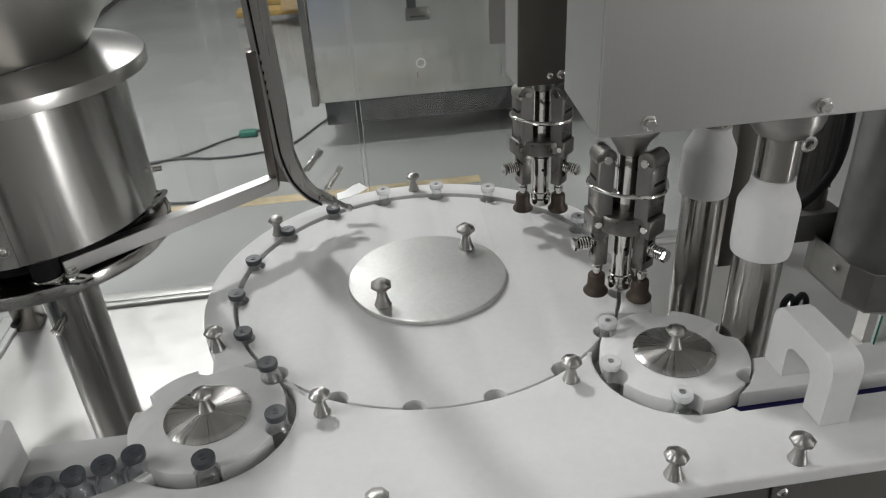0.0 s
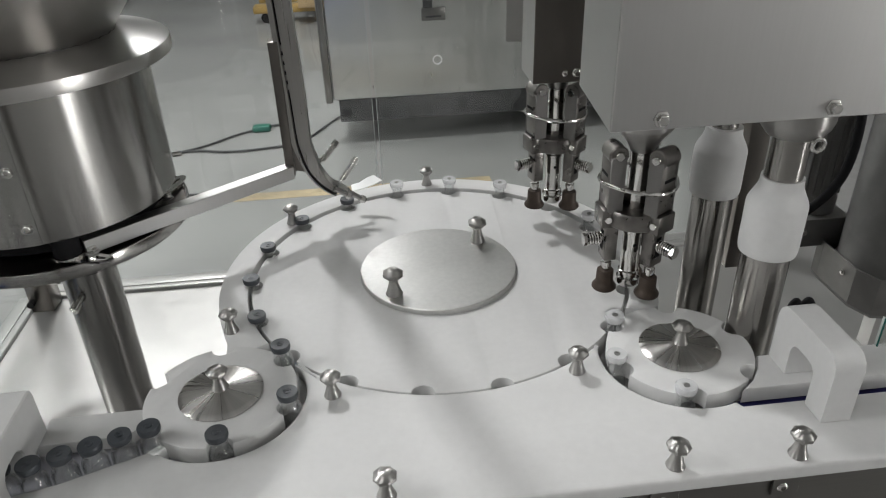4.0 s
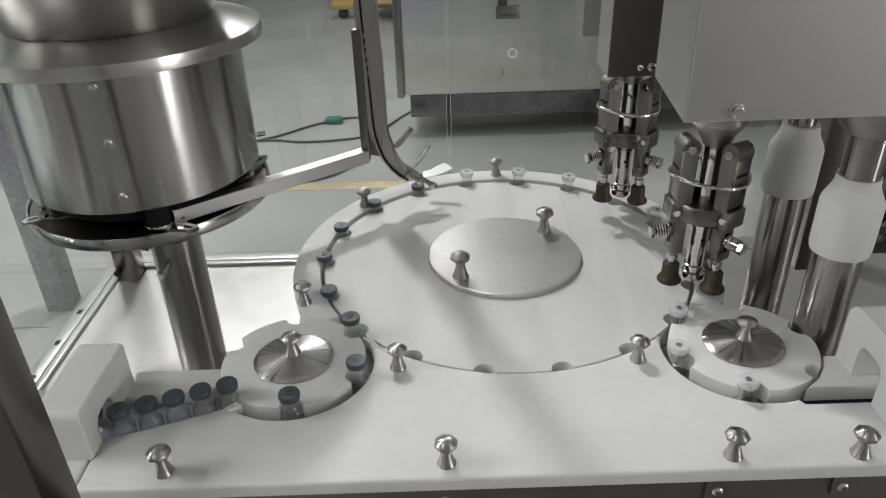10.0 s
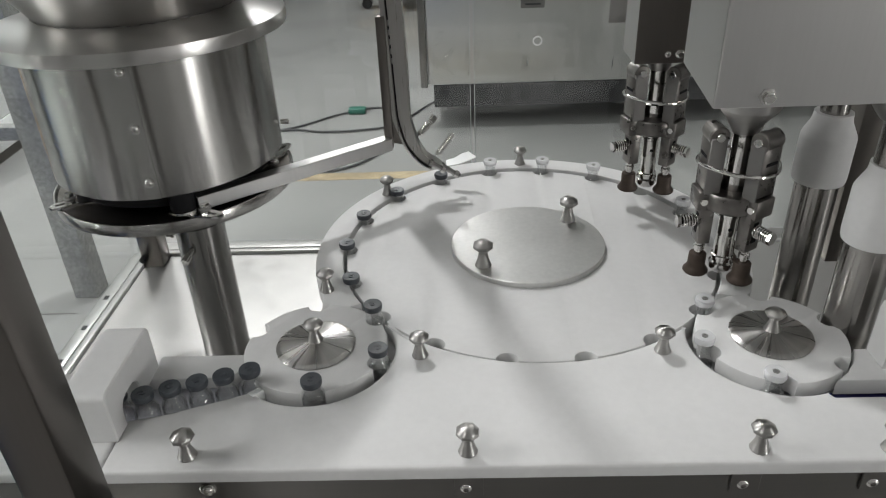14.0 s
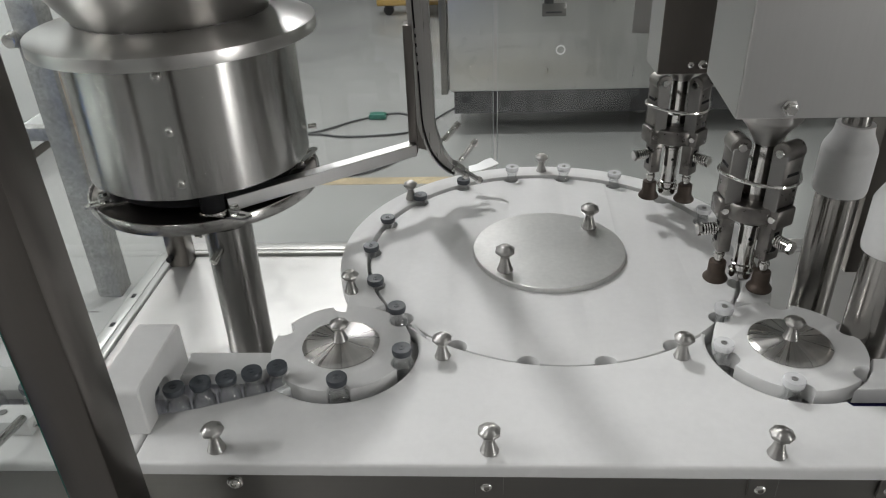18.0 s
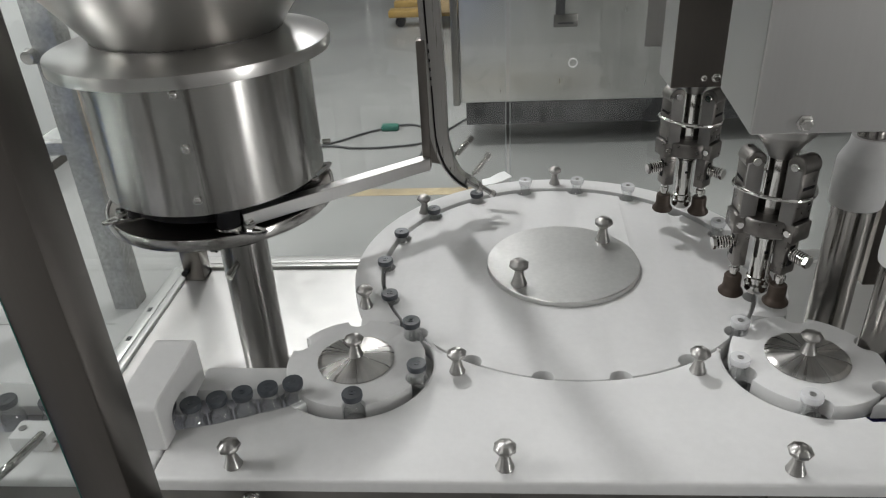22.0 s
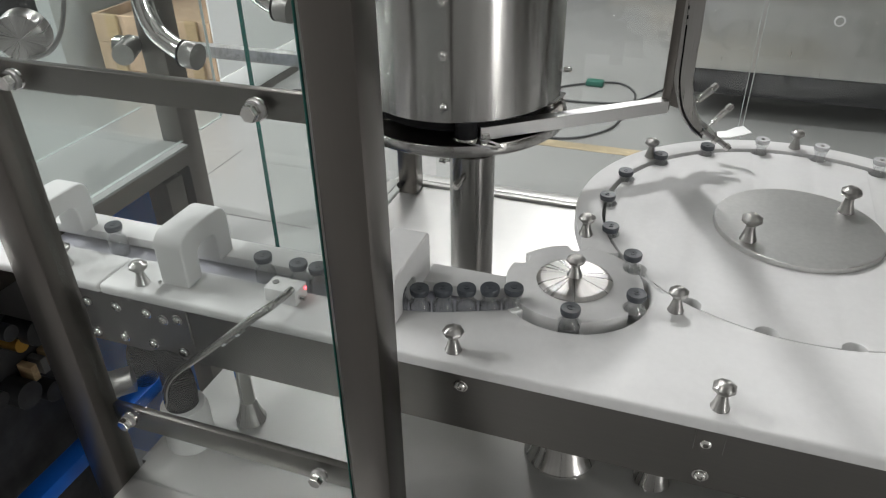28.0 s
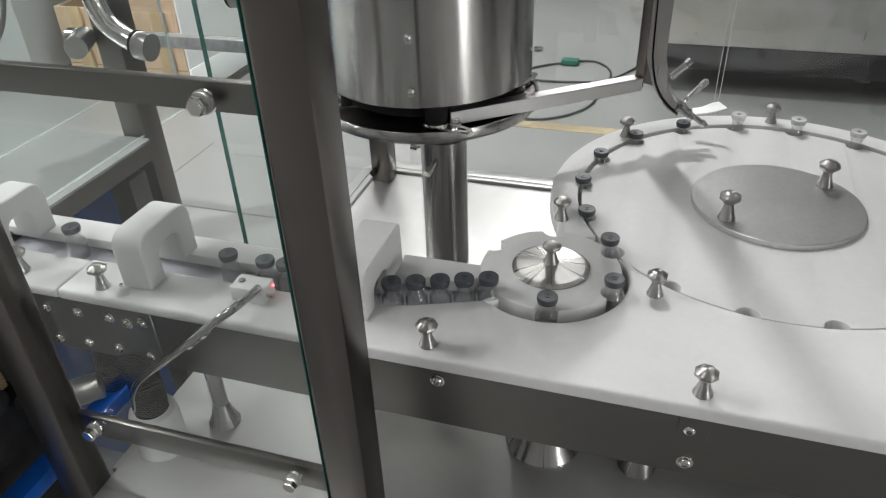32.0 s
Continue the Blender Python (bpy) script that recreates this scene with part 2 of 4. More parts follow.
# ---- mesh tools ----


def part(name, bm, mat, parent=None, label="", smooth=40):
    me = bpy.data.meshes.new(name)
    bmesh.ops.recalc_face_normals(bm, faces=bm.faces)
    if smooth:
        for f in bm.faces:
            f.smooth = True
        for e in bm.edges:
            if len(e.link_faces) == 2 and e.calc_face_angle(0) > radians(smooth):
                e.smooth = False
    bm.to_mesh(me)
    bm.free()
    me.materials.append(mat)
    ob = new(name, me)
    if parent:
        ob.parent = parent
    if label:
        ob["label"] = label
    return ob


def thing(name, label, category, at=(0, 0, 0), group="", kind=""):
    ob = new(name)
    ob.location = at
    ob.empty_display_size = 0.02
    return tagged(ob, label, category, group, kind)


def box(x0, x1, y0, y1, z0, z1, bev=0.0, seg=2, bm=None):
    bm = bm or bmesh.new()
    r = bmesh.ops.create_cube(bm, size=1, matrix=Matrix.LocRotScale(((x0 + x1) / 2, (y0 + y1) / 2, (z0 + z1) / 2), None, (x1 - x0, y1 - y0, z1 - z0)))
    if bev:
        es = list({e for v in r["verts"] for e in v.link_edges})
        bmesh.ops.bevel(bm, geom=es, offset=bev, segments=seg, affect="EDGES", profile=0.5)
    return bm


def lathe(profile, seg=32, m=None, bm=None):
    """Turn (radius, height) points round z; ends on the axis close it."""
    bm = bm or bmesh.new()
    rings = []
    for r, z in profile:
        if r < 1e-6:
            rings.append([bm.verts.new((0, 0, z))])
        else:
            rings.append([bm.verts.new((r * math.cos(2 * math.pi * i / seg), r * math.sin(2 * math.pi * i / seg), z)) for i in range(seg)])
    for a, b in zip(rings, rings[1:]):
        for i in range(seg):
            j = (i + 1) % seg
            if len(a) == 1 and len(b) == 1:
                continue
            if len(a) == 1:
                bm.faces.new((a[0], b[i], b[j]))
            elif len(b) == 1:
                bm.faces.new((a[i], a[j], b[0]))
            else:
                bm.faces.new((a[i], a[j], b[j], b[i]))
    if m is not None:
        bmesh.ops.transform(bm, matrix=m, verts=[v for ring in rings for v in ring])
    return bm


def rod(a, b, r, seg=16, bm=None, r2=None):
    a, b = Vector(a), Vector(b)
    L = (b - a).length
    m = Matrix.Translation(a) @ (b - a).to_track_quat("Z", "Y").to_matrix().to_4x4()
    r2 = r if r2 is None else r2
    return lathe([(0, 0), (r, 0), (r2, L), (0, L)], seg, m, bm)


def tube(points, r, seg=12, bm=None):
    """A bent rod along points."""
    bm = bm or bmesh.new()
    pts = [Vector(p) for p in points]
    rings, up = [], Vector((0.13, 0.31, 0.94)).normalized()
    for i, p in enumerate(pts):
        d = (pts[min(i + 1, len(pts) - 1)] - pts[max(i - 1, 0)]).normalized()
        u = (up - d * up.dot(d)).normalized()
        up = u
        w = d.cross(u)
        rings.append([bm.verts.new(p + r * (math.cos(2 * math.pi * k / seg) * u + math.sin(2 * math.pi * k / seg) * w)) for k in range(seg)])
    for a, b in zip(rings, rings[1:]):
        for i in range(seg):
            j = (i + 1) % seg
            bm.faces.new((a[i], a[j], b[j], b[i]))
    bm.faces.new(rings[0][::-1])
    bm.faces.new(rings[-1])
    return bm


def spline(ctrl, n=8):
    """Points on a smooth curve through ctrl."""
    c = [Vector(p) for p in ctrl]
    out = []
    for i in range(len(c) - 1):
        p0, p1, p2, p3 = c[max(i - 1, 0)], c[i], c[i + 1], c[min(i + 2, len(c) - 1)]
        for k in range(n):
            t = k / n
            out.append(0.5 * ((2 * p1) + (p2 - p0) * t + (2 * p0 - 5 * p1 + 4 * p2 - p3) * t * t + (3 * p1 - p0 - 3 * p2 + p3) * t ** 3))
    return out + [c[-1]]


def prism(outline, z0, z1, bev=0.0, seg=2):
    """A flat piece of any outline, seen from above, with its top edge rounded."""
    bm = bmesh.new()
    lo = [bm.verts.new((x, y, z0)) for x, y in outline]
    f = bm.faces.new(lo)
    r = bmesh.ops.extrude_face_region(bm, geom=[f])
    vs = [v for v in r["geom"] if isinstance(v, bmesh.types.BMVert)]
    bmesh.ops.translate(bm, vec=(0, 0, z1 - z0), verts=vs)
    if bev:
        top = [e for e in bm.edges if all(abs(v.co.z - z1) < 1e-6 for v in e.verts)]
        bmesh.ops.bevel(bm, geom=top, offset=bev, segments=seg, affect="EDGES", profile=0.5)
    return bm


def arc(c, r, a0, a1, n=40):
    return [(c[0] + r * math.cos(radians(a0 + (a1 - a0) * i / n)), c[1] + r * math.sin(radians(a0 + (a1 - a0) * i / n))) for i in range(n + 1)]


def meet(c, r, d, s, side):
    """Where two circles meet."""
    v = Vector(d) - Vector(c)
    L = v.length
    a = (r * r - s * s + L * L) / (2 * L)
    h = math.sqrt(max(0, r * r - a * a))
    u = v / L
    p = Vector(c) + a * u + side * h * Vector((-u.y, u.x))
    return p.x, p.y


def angle(c, p):
    return math.degrees(math.atan2(p[1] - c[1], p[0] - c[0]))


# ---- plan ----
TOP = 0.92                       # top of the white guide plates
DISC, STAR_A, STAR_B = (0.087, 0.2345), (-0.165, 0.012), (0.331, 0.014)
R_PITCH, R_STAR = 0.246, 0.078   # circles on which the vials ride
TRAY = 0.70
DISC_SINK = 0.8885               # where the vials on the disc stand
SINK = 0.90                      # where the vials stand


# ---- hall ----
def slab(name, label, x0, x1, y0, y1, z0, z1, mat):
    ob = part(name, box(x0, x1, y0, y1, z0, z1), mat)
    return tagged(ob, label, name.split("_")[0], kind="structure")


slab("floor", "grey epoxy-painted factory floor with faint stains", -7, 7, -6, 12, -0.1, 0, floor_mat)
slab("ceiling", "white painted factory ceiling", -7, 7, -6, 12, 5.0, 5.1, painted_white)
slab("wall_north", "pale grey painted factory wall", -7, 7, 12, 12.15, 0, 5, wall_mat)
slab("wall_south", "unseen mid grey factory wall, toned for steel reflections", -7, 7, -6.15, -6, 0, 5, wall_reflect)
slab("wall_west", "pale grey painted factory wall", -7.15, -7, -6, 12, 0, 5, wall_mat)
slab("wall_east", "pale grey painted factory wall", 7, 7.15, -6, 12, 0, 5, wall_mat)
# unseen glowing pane, added to go with the side fill
win = thing("added_window", "unseen bright window, added to light right-hand faces", "window", (6.96, -4.0, 1.5), kind="structure")
part("added_window_frame", box(-0.02, 0.04, -1.05, 1.05, -0.95, 0.95, 0.01), wall_mat, win)
part("pane", box(-0.026, -0.021, -0.95, 0.95, -0.85, 0.85), lamp_glow, win)
# housings for the unseen lamps that light the hall
for hx, hy, hz, wide, power in UNSEEN_LAMPS:
    fix = thing("unseen_lamp", "unseen white square lamp, added to light the hall", "lamp", (hx, hy, hz), "hall lamps")
    w = wide / 2 + 0.02
    part("housing", box(-w - 0.02, w + 0.02, -w - 0.02, w + 0.02, 0.0, 0.1, 0.01), wall_mat, fix)
    part("diffuser", box(-w, w, -w, w, -0.02, 0.0, 0.004), lamp_glow, fix)
    part("hanger", rod((0, 0, 0.1), (0, 0, 5.0 - hz), 0.012, 12), motor_grey, fix)

# ---- guide plates ----
def ring_point(a):
    return DISC[0] + R_PITCH * math.cos(radians(a)), DISC[1] + R_PITCH * math.sin(radians(a))


R_CUT, R_DCUT = 0.0872, 0.2495
pA = meet(STAR_A, R_CUT, DISC, R_DCUT, -1)
pB = meet(STAR_B, R_CUT, DISC, R_DCUT, 1)
a0 = angle(STAR_A, (-0.2266, -0.058))
front = [(-0.338, -0.160), (-0.338, -0.092), (-0.300, -0.083)]
front += arc(STAR_A, R_CUT, a0, angle(STAR_A, pA), 36)
front += arc(DISC, R_DCUT, angle(DISC, pA), angle(DISC, pB), 60)[1:-1]
b0 = angle(STAR_B, pB)
front += arc(STAR_B, R_CUT, b0 if b0 < 0 else b0 - 360, -72, 36)
front += [(0.362, -0.076), (0.80, -0.076), (0.80, -0.160)]
guide = thing("guide_plate", "long milky white plastic guide plate with scalloped edge", "guide plate", (0, 0, 0))
part("plate", prism(front[::-1], TOP - 0.0145, TOP, 0.0045, 3), plastic, guide)

ring = thing("guide_ring", "milky white plastic guide ring round the large disc", "guide ring")
outer = arc(DISC, 0.2865, -27, 204, 90)
inner = arc(DISC, 0.2505, 212, -31, 90)
part("plate", prism(outer + [(-0.172, 0.085), (-0.150, 0.088)] + inner + [(0.324, 0.1000)], TOP - 0.018, TOP, 0.002), plastic, ring)


for hx, hy in ((0.343, 0.136), (0.318, 0.392)):
    part("socket", lathe([(0.0036, 0.0004), (0.0058, 0.0004), (0.0062, 0.0), (0.0062, -0.003), (0, -0.003)], 20, Matrix.Translation((hx, hy, TOP + 0.0006))), motor_grey, ring, "sunk dark steel socket screw")
    part("socket_bore", lathe([(0, 0.0002), (0.0036, 0.0002), (0.0036, 0.0), (0, 0.0)], 6, Matrix.Translation((hx, hy, TOP + 0.0006))), black, ring)


def wheel(name, label, cx, cy, r, n, turn, r_pocket, z1, thick, parent=None):
    """A star wheel: a disc with round pockets in its rim."""
    t = thing(name, label, "star wheel", (cx, cy, z1 - thick))
    pts, steps = [], 16
    half = math.asin(r_pocket / r) * 0.98
    for i in range(n):
        a = math.radians(turn) + 2 * math.pi * i / n
        c = Vector((r * math.cos(a), r * math.sin(a)))
        for k in range(9):
            b = a + math.pi / 2 * 1.0 - math.pi * k / 8
            d = Vector((math.cos(a + math.pi + (math.pi / 2 - math.pi * k / 8) * 0.97), math.sin(a + math.pi + (math.pi / 2 - math.pi * k / 8) * 0.97)))
            pts.append(tuple(c + d * r_pocket))
        a1 = a + half + 0.02
        a2 = a + 2 * math.pi / n - half - 0.02
        for k in range(steps):
            b = a1 + (a2 - a1) * k / (steps - 1)
            pts.append((r * math.cos(b), r * math.sin(b)))
    part("plate", prism(pts, 0, thick, 0.0015), plastic, t)
    return t


disc = wheel("turntable_disc", "large milky white plastic disc with notched rim", *DISC, 0.2455, 18, 0.0, 0.0125, TOP - 0.0035, 0.027)
star_a = wheel("star_wheel", "small milky white plastic star wheel", *STAR_A, 0.0785, 6, -83, 0.0125, TOP + 0.007, 0.02)
star_b = wheel("star_wheel", "small milky white plastic star wheel", *STAR_B, 0.0785, 6, -101, 0.0125, TOP + 0.007, 0.02)
for s in (star_a, star_b):
    s["group"] = "star wheels"


def knob_bm(h=0.030, r=0.0105):
    """A flared round neck with an eight-sided bevelled head."""
    bm = lathe([(0, 0), (r * 0.84, 0), (r * 0.86, 0.0008), (r * 0.78, h * 0.08), (r * 0.62, h * 0.26), (r * 0.50, h * 0.42), (r * 0.47, h * 0.52), (r * 0.49, h * 0.64), (0, h * 0.64)], 28)
    return lathe([(0, h * 0.585), (r * 0.52, h * 0.585), (r * 0.60, h * 0.60), (r * 1.02, h * 0.745), (r * 1.06, h * 0.775), (r * 1.06, h * 0.85), (r * 1.02, h * 0.88), (r * 0.62, h * 0.985), (r * 0.55, h), (0, h)], 8, Matrix.Rotation(0.3, 4, "Z"), bm)


def knob(x, y, z=TOP, h=0.030, r=0.0105, label="turned stainless steel knob on white plastic plate"):
    owner = ring if math.hypot(x - DISC[0], y - DISC[1]) > 0.255 and y > 0.05 else guide
    ob = part("clamp_knob", knob_bm(h, r), steel_turned, owner, label)
    ob.location = (x, y, z)
    return ob


for kx, ky in ((-0.261, -0.141), (0.0, -0.141), (0.264, -0.143), (0.380, -0.146), (-0.05, 0.0), (0.212, 0.0), (-0.172, 0.132), (-0.117, 0.40), (0.097, 0.502),
               ):
    knob(kx, ky)
for s, (cx, cy) in ((star_a, STAR_A), (star_b, STAR_B)):
    hub = part("hub_cap", lathe([(0, 0), (0.043, 0), (0.0435, 0.0015), (0.0385, 0.0042), (0.0380, 0.0042), (0.010, 0.0078), (0, 0.0080)], 96), hub_steel, s, "brushed stainless cone cap")
    hub.location = (0, 0, 0.0202)
    k = part("knob", knob_bm(0.026, 0.0105), steel_turned, hub)
    k.location = (0, 0, 0.0075)
plate = part("centre_plate", lathe([(0, 0), (0.104, 0), (0.104, 0.006), (0.103, 0.007), (0, 0.007)], 96), steel_plate, disc, "round ground steel plate")
plate.location = (0, 0, 0.0272)
for ang in (43, 223):
    k = part("knob", knob_bm(0.036, 0.0125), steel_turned, plate)
    k.location = (0.085 * math.cos(radians(ang)), 0.085 * math.sin(radians(ang)), 0.007)

# ---- vials ----
GLASS = [(0, 0), (0.0117, 0), (0.0125, 0.0012), (0.0125, 0.0225), (0.0117, 0.026), (0.0082, 0.0295), (0.0080, 0.034), (0.0098, 0.035), (0.0098, 0.038), (0.0066, 0.038),
         (0.0066, 0.0295), (0.0098, 0.0255), (0.0114, 0.0222), (0.0114, 0.002), (0.010, 0.0012), (0, 0.0012)]
CAP = [(0.0099, 0.0382), (0.0103, 0.0382), (0.0104, 0.0397), (0.0107, 0.0398), (0.0109, 0.0405), (0.0109, 0.0445), (0.0103, 0.0455), (0.0042, 0.0452), (0.0040, 0.0448), (0, 0.0448)]


CAP_TALL = [(r, z + 0.0055) for r, z in CAP]
GLASS_TALL = [(r, z + 0.0055 if z > 0.0295 else z) for r, z in GLASS]


def vial(white):
    t = thing("vial", "empty clear glass vial with " + ("milky white cap" if white else "slate grey flip-off cap"), "vial", group="vials with " + ("white" if white else "grey") + " caps")
    part("glass_body", lathe(GLASS_TALL if white else GLASS, 24), vial_glass, t)
    cap = part("cap", lathe(CAP_TALL if white else CAP, 28), cap_white if white else rubber_grey, t)
    top = 0.0502 if white else 0.0447
    part("centre_button", lathe([(0, top), (0.0032, top), (0.0032, top + 0.0009), (0.0018, top + 0.0009), (0.0016, top + 0.0003), (0, top + 0.0003)], 16), motor_grey if white else rubber_grey, cap)
    return t


grey_first, white_first = vial(False), vial(True)
grey_first.location = (-0.222, -0.047, SINK)
spots_grey = [(-0.2222 - 0.0246 * i, -0.047 - 0.0085 * i) for i in range(1, 5)] + [(-0.347, -0.082), (-0.372, -0.082)]
spots_grey += [(STAR_A[0] + R_STAR * math.cos(radians(a)), STAR_A[1] + R_STAR * math.sin(radians(a))) for a in (-83, -22, 41)]
spots_grey += [(-0.522, -0.076), (-0.474, -0.077), (-0.4485, -0.077), (-0.745, -0.072)]
for x, y in spots_grey:
    copy_thing(grey_first, pose(x, y, SINK, 0, 0, random.uniform(0, 360)))
for a in (201, 180.5, 160.5, 140, 119.5):
    copy_thing(grey_first, pose(*ring_point(a), DISC_SINK - 0.003, 0, 0, random.uniform(0, 360)))
white_first.location = (*ring_point(99.5), DISC_SINK)
for a in (79.5, 60, 20):
    copy_thing(white_first, pose(*ring_point(a), DISC_SINK))
for a in (136, 191, 252):
    copy_thing(white_first, pose(STAR_B[0] + R_STAR * math.cos(radians(a)), STAR_B[1] + R_STAR * math.sin(radians(a)), DISC_SINK))

# slide plate under the vials
part("slide_plate", prism(arc(DISC, 0.262, 0, 356, 80), DISC_SINK - 0.010, DISC_SINK - 0.004), plastic)["kind"] = "structure"
for c, low in ((STAR_A, SINK - 0.009), (STAR_B, DISC_SINK - 0.0045)):
    part("slide_plate", prism(arc(c, 0.098, 0, 356, 48), low - 0.01, low), plastic)["kind"] = "structure"

# ---- conveyor rail and lanes ----
rail = thing("front_rail", "dark brushed steel rail under the guide plate", "rail")
part("web", box(-1.1, 0.80, -0.131, -0.125, 0.800, TOP - 0.0145), steel_h, rail)


def button_screw(x, y, z, r=0.0065, parent=None, axis=(0, -1, 0), mat=None, name="screw"):
    m = Matrix.Translation((x, y, z)) @ Vector(axis).to_track_quat("Z", "Y").to_matrix().to_4x4()
    bm = lathe([(r * 1.25, 0), (r * 1.25, 0.0012), (r, 0.0014), (r * 0.98, r * 0.4), (r * 0.75, r * 0.72), (r * 0.42, r * 0.82), (r * 0.40, r * 0.35), (0, r * 0.35)], 18, m)
    return part(name, bm, mat or chrome, parent)


for sx, sz in ((-0.2563, 0.8635), (-0.003, 0.8625), (-0.001, 0.817), (0.262, 0.8625), (0.384, 0.8625), (0.385, 0.817)):
    button_screw(sx, -0.131, sz, parent=rail)
lane = thing("lane_strip", "milky white plastic lane strip beside the vials", "lane strip")
part("strip", prism([(-0.338, -0.032), (-0.338, 0.008), (-0.238, 0.008), (-0.238, -0.012), (-0.250, -0.030)], TOP - 0.0145, TOP, 0.003), plastic, lane)
lane2 = thing("lane_strip", "long milky white plastic strip along the infeed belt", "lane strip")
part("strip", box(-1.1, -0.34, -0.058, -0.018, TOP - 0.0145, TOP, 0.003), plastic, lane2)
lane3 = thing("lane_strip", "long milky white plastic front strip of the infeed belt", "lane strip")
part("strip", box(-0.70, -0.3386, -0.160, -0.095, TOP - 0.0145, TOP, 0.0045, 3), plastic, lane3)
for kx, ky in ((-0.65, -0.141), (-0.768, -0.137)):
    part("clamp_knob", knob_bm(), steel_turned, lane3, "turned stainless steel knob").location = (kx, ky, TOP)
part("end_strip", box(-1.1, -0.702, -0.160, -0.095, TOP - 0.0145, TOP - 0.002, 0.0045, 3), plastic, lane3)
belt = part("belt", box(-1.1, -0.20, -0.13, 0.0, SINK - 0.012, SINK - 0.002), belt_pale)
tagged(belt, "pale infeed conveyor belt under the vials", "belt")
lane4 = thing("lane_strip", "milky white plastic strip of the outfeed lane", "lane strip")
part("strip", prism([(0.3700, -0.058), (0.80, -0.058), (0.80, -0.008), (0.4098, -0.008), (0.3995, -0.030), (0.388, -0.044)], TOP - 0.0145, TOP + 0.004, 0.003), plastic, lane4)
belt2 = part("belt", box(0.36, 0.80, -0.078, -0.05, SINK - 0.01, SINK), navy)
tagged(belt2, "dark navy outfeed belt between white strips", "belt")


def bridge(x, w, y0, y1, h=0.062, leg=0.036, back_leg=0.036, gap=0.038, r=0.018, label="milky white plastic bridge block over the lane"):
    t = thing("bridge_block", label, "bridge", (x, y0, TOP), "bridge blocks")
    D = y1 - y0
    o = []
    o += [(0, 0), (0, h - r)] + [(r - r * math.cos(radians(a)), h - r + r * math.sin(radians(a))) for a in (30, 60, 90)]
    o += [(D - r + r * math.cos(radians(a)), h - r + r * math.sin(radians(a))) for a in (90, 60, 30, 0)] + [(D, 0), (D - back_leg, 0)]
    hi, q = gap - 0.012, 0.012
    o += [(D - back_leg, hi)] + [(D - back_leg - q + q * math.cos(radians(a)), hi + q * math.sin(radians(a))) for a in (30, 60, 90)]
    o += [(leg + q - q * math.cos(radians(a)), hi + q * math.sin(radians(a))) for a in (90, 60, 30)] + [(leg, hi), (leg, 0)]
    bm = prism(o, 0, w, 0.0015, 1)
    bmesh.ops.transform(bm, matrix=Matrix(((0, 0, 1, 0), (1, 0, 0, 0), (0, 1, 0, 0), (0, 0, 0, 1))), verts=bm.verts)
    part("arch", bm, plastic, t)
    return t


bridge(-0.376, 0.0425, -0.1225, -0.0110, 0.0565, 0.024, 0.049, 0.028, 0.008)
bridge(-0.626, 0.037, -0.134, -0.042, 0.068, 0.027, 0.027, 0.042)
bridge(-0.838, 0.037, -0.134, -0.042, 0.068, 0.027, 0.027, 0.042)
bridge(0.4225, 0.0315, -0.1112, -0.0100, 0.077, 0.028, 0.032, 0.046)

# ---- enclosure: table, posts, glass ----
tray = thing("machine_table", "pale satin steel machine table with raised rim", "machine table")
part("top", prism([(-0.6175, 0.5955), (-0.6175, 0.02), (-0.652, 0.02), (-0.652, -0.2185), (-0.6445, -0.2185), (-0.6445, -0.31), (1.0, -0.31), (1.0, 0.5955)], TRAY - 0.02, TRAY), tray_mat, tray)
part("rim", box(-0.645, 1.0, 0.596, 0.610, TRAY - 0.02, TRAY + 0.007, 0.003, 3), tray_mat, tray)
part("ledge", box(-0.645, 1.0, 0.613, 0.640, TRAY - 0.02, TRAY + 0.006, 0.002), tray_mat, tray)
part("rim", box(-0.632, -0.618, 0.02, 0.5955, TRAY - 0.02, TRAY + 0.007, 0.003, 3), tray_mat, tray)
part("ledge", box(-0.655, -0.633, 0.02, 0.60, TRAY - 0.02, TRAY + 0.006, 0.002), tray_mat, tray)
part("cabinet", box(-0.60, 0.98, -0.18, 0.60, 0.12, TRAY - 0.02, 0.004), steel_sheet, tray)
for fx in (-0.5, 0.9):
    for fy in (-0.1, 0.52):
        part("foot", lathe([(0, 0), (0.035, 0), (0.035, 0.01), (0.012, 0.016), (0.012, 0.122), (0, 0.122)], 16, Matrix.Translation((fx, fy, 0))), motor_grey, tray)


def post(x0, y0, z0, z1, s=0.04, label="square brushed dark steel frame post", mat=None, d=None):
    t = thing("frame_post", label, "post", (x0, y0, z0))
    part("tube", box(0, s, 0, d or s, 0, z1 - z0, 0.003), mat or steel_dark, t)
    return t


post(-0.326, -0.262, TRAY, 2.0)
post(-0.689, -0.262, 0.0, 2.0, 0.044, d=0.034)
rear = post(-0.618, 0.555, TRAY, 2.0, label="square brushed dark steel rear corner post")
part("latch", rod((0.008, -0.0005, 0.024), (0.008, -0.014, 0.024), 0.006, 12), black, rear, "small black door latch")
post(0.684, 0.56, TRAY, 2.0, label="square brushed dark steel rear corner post")


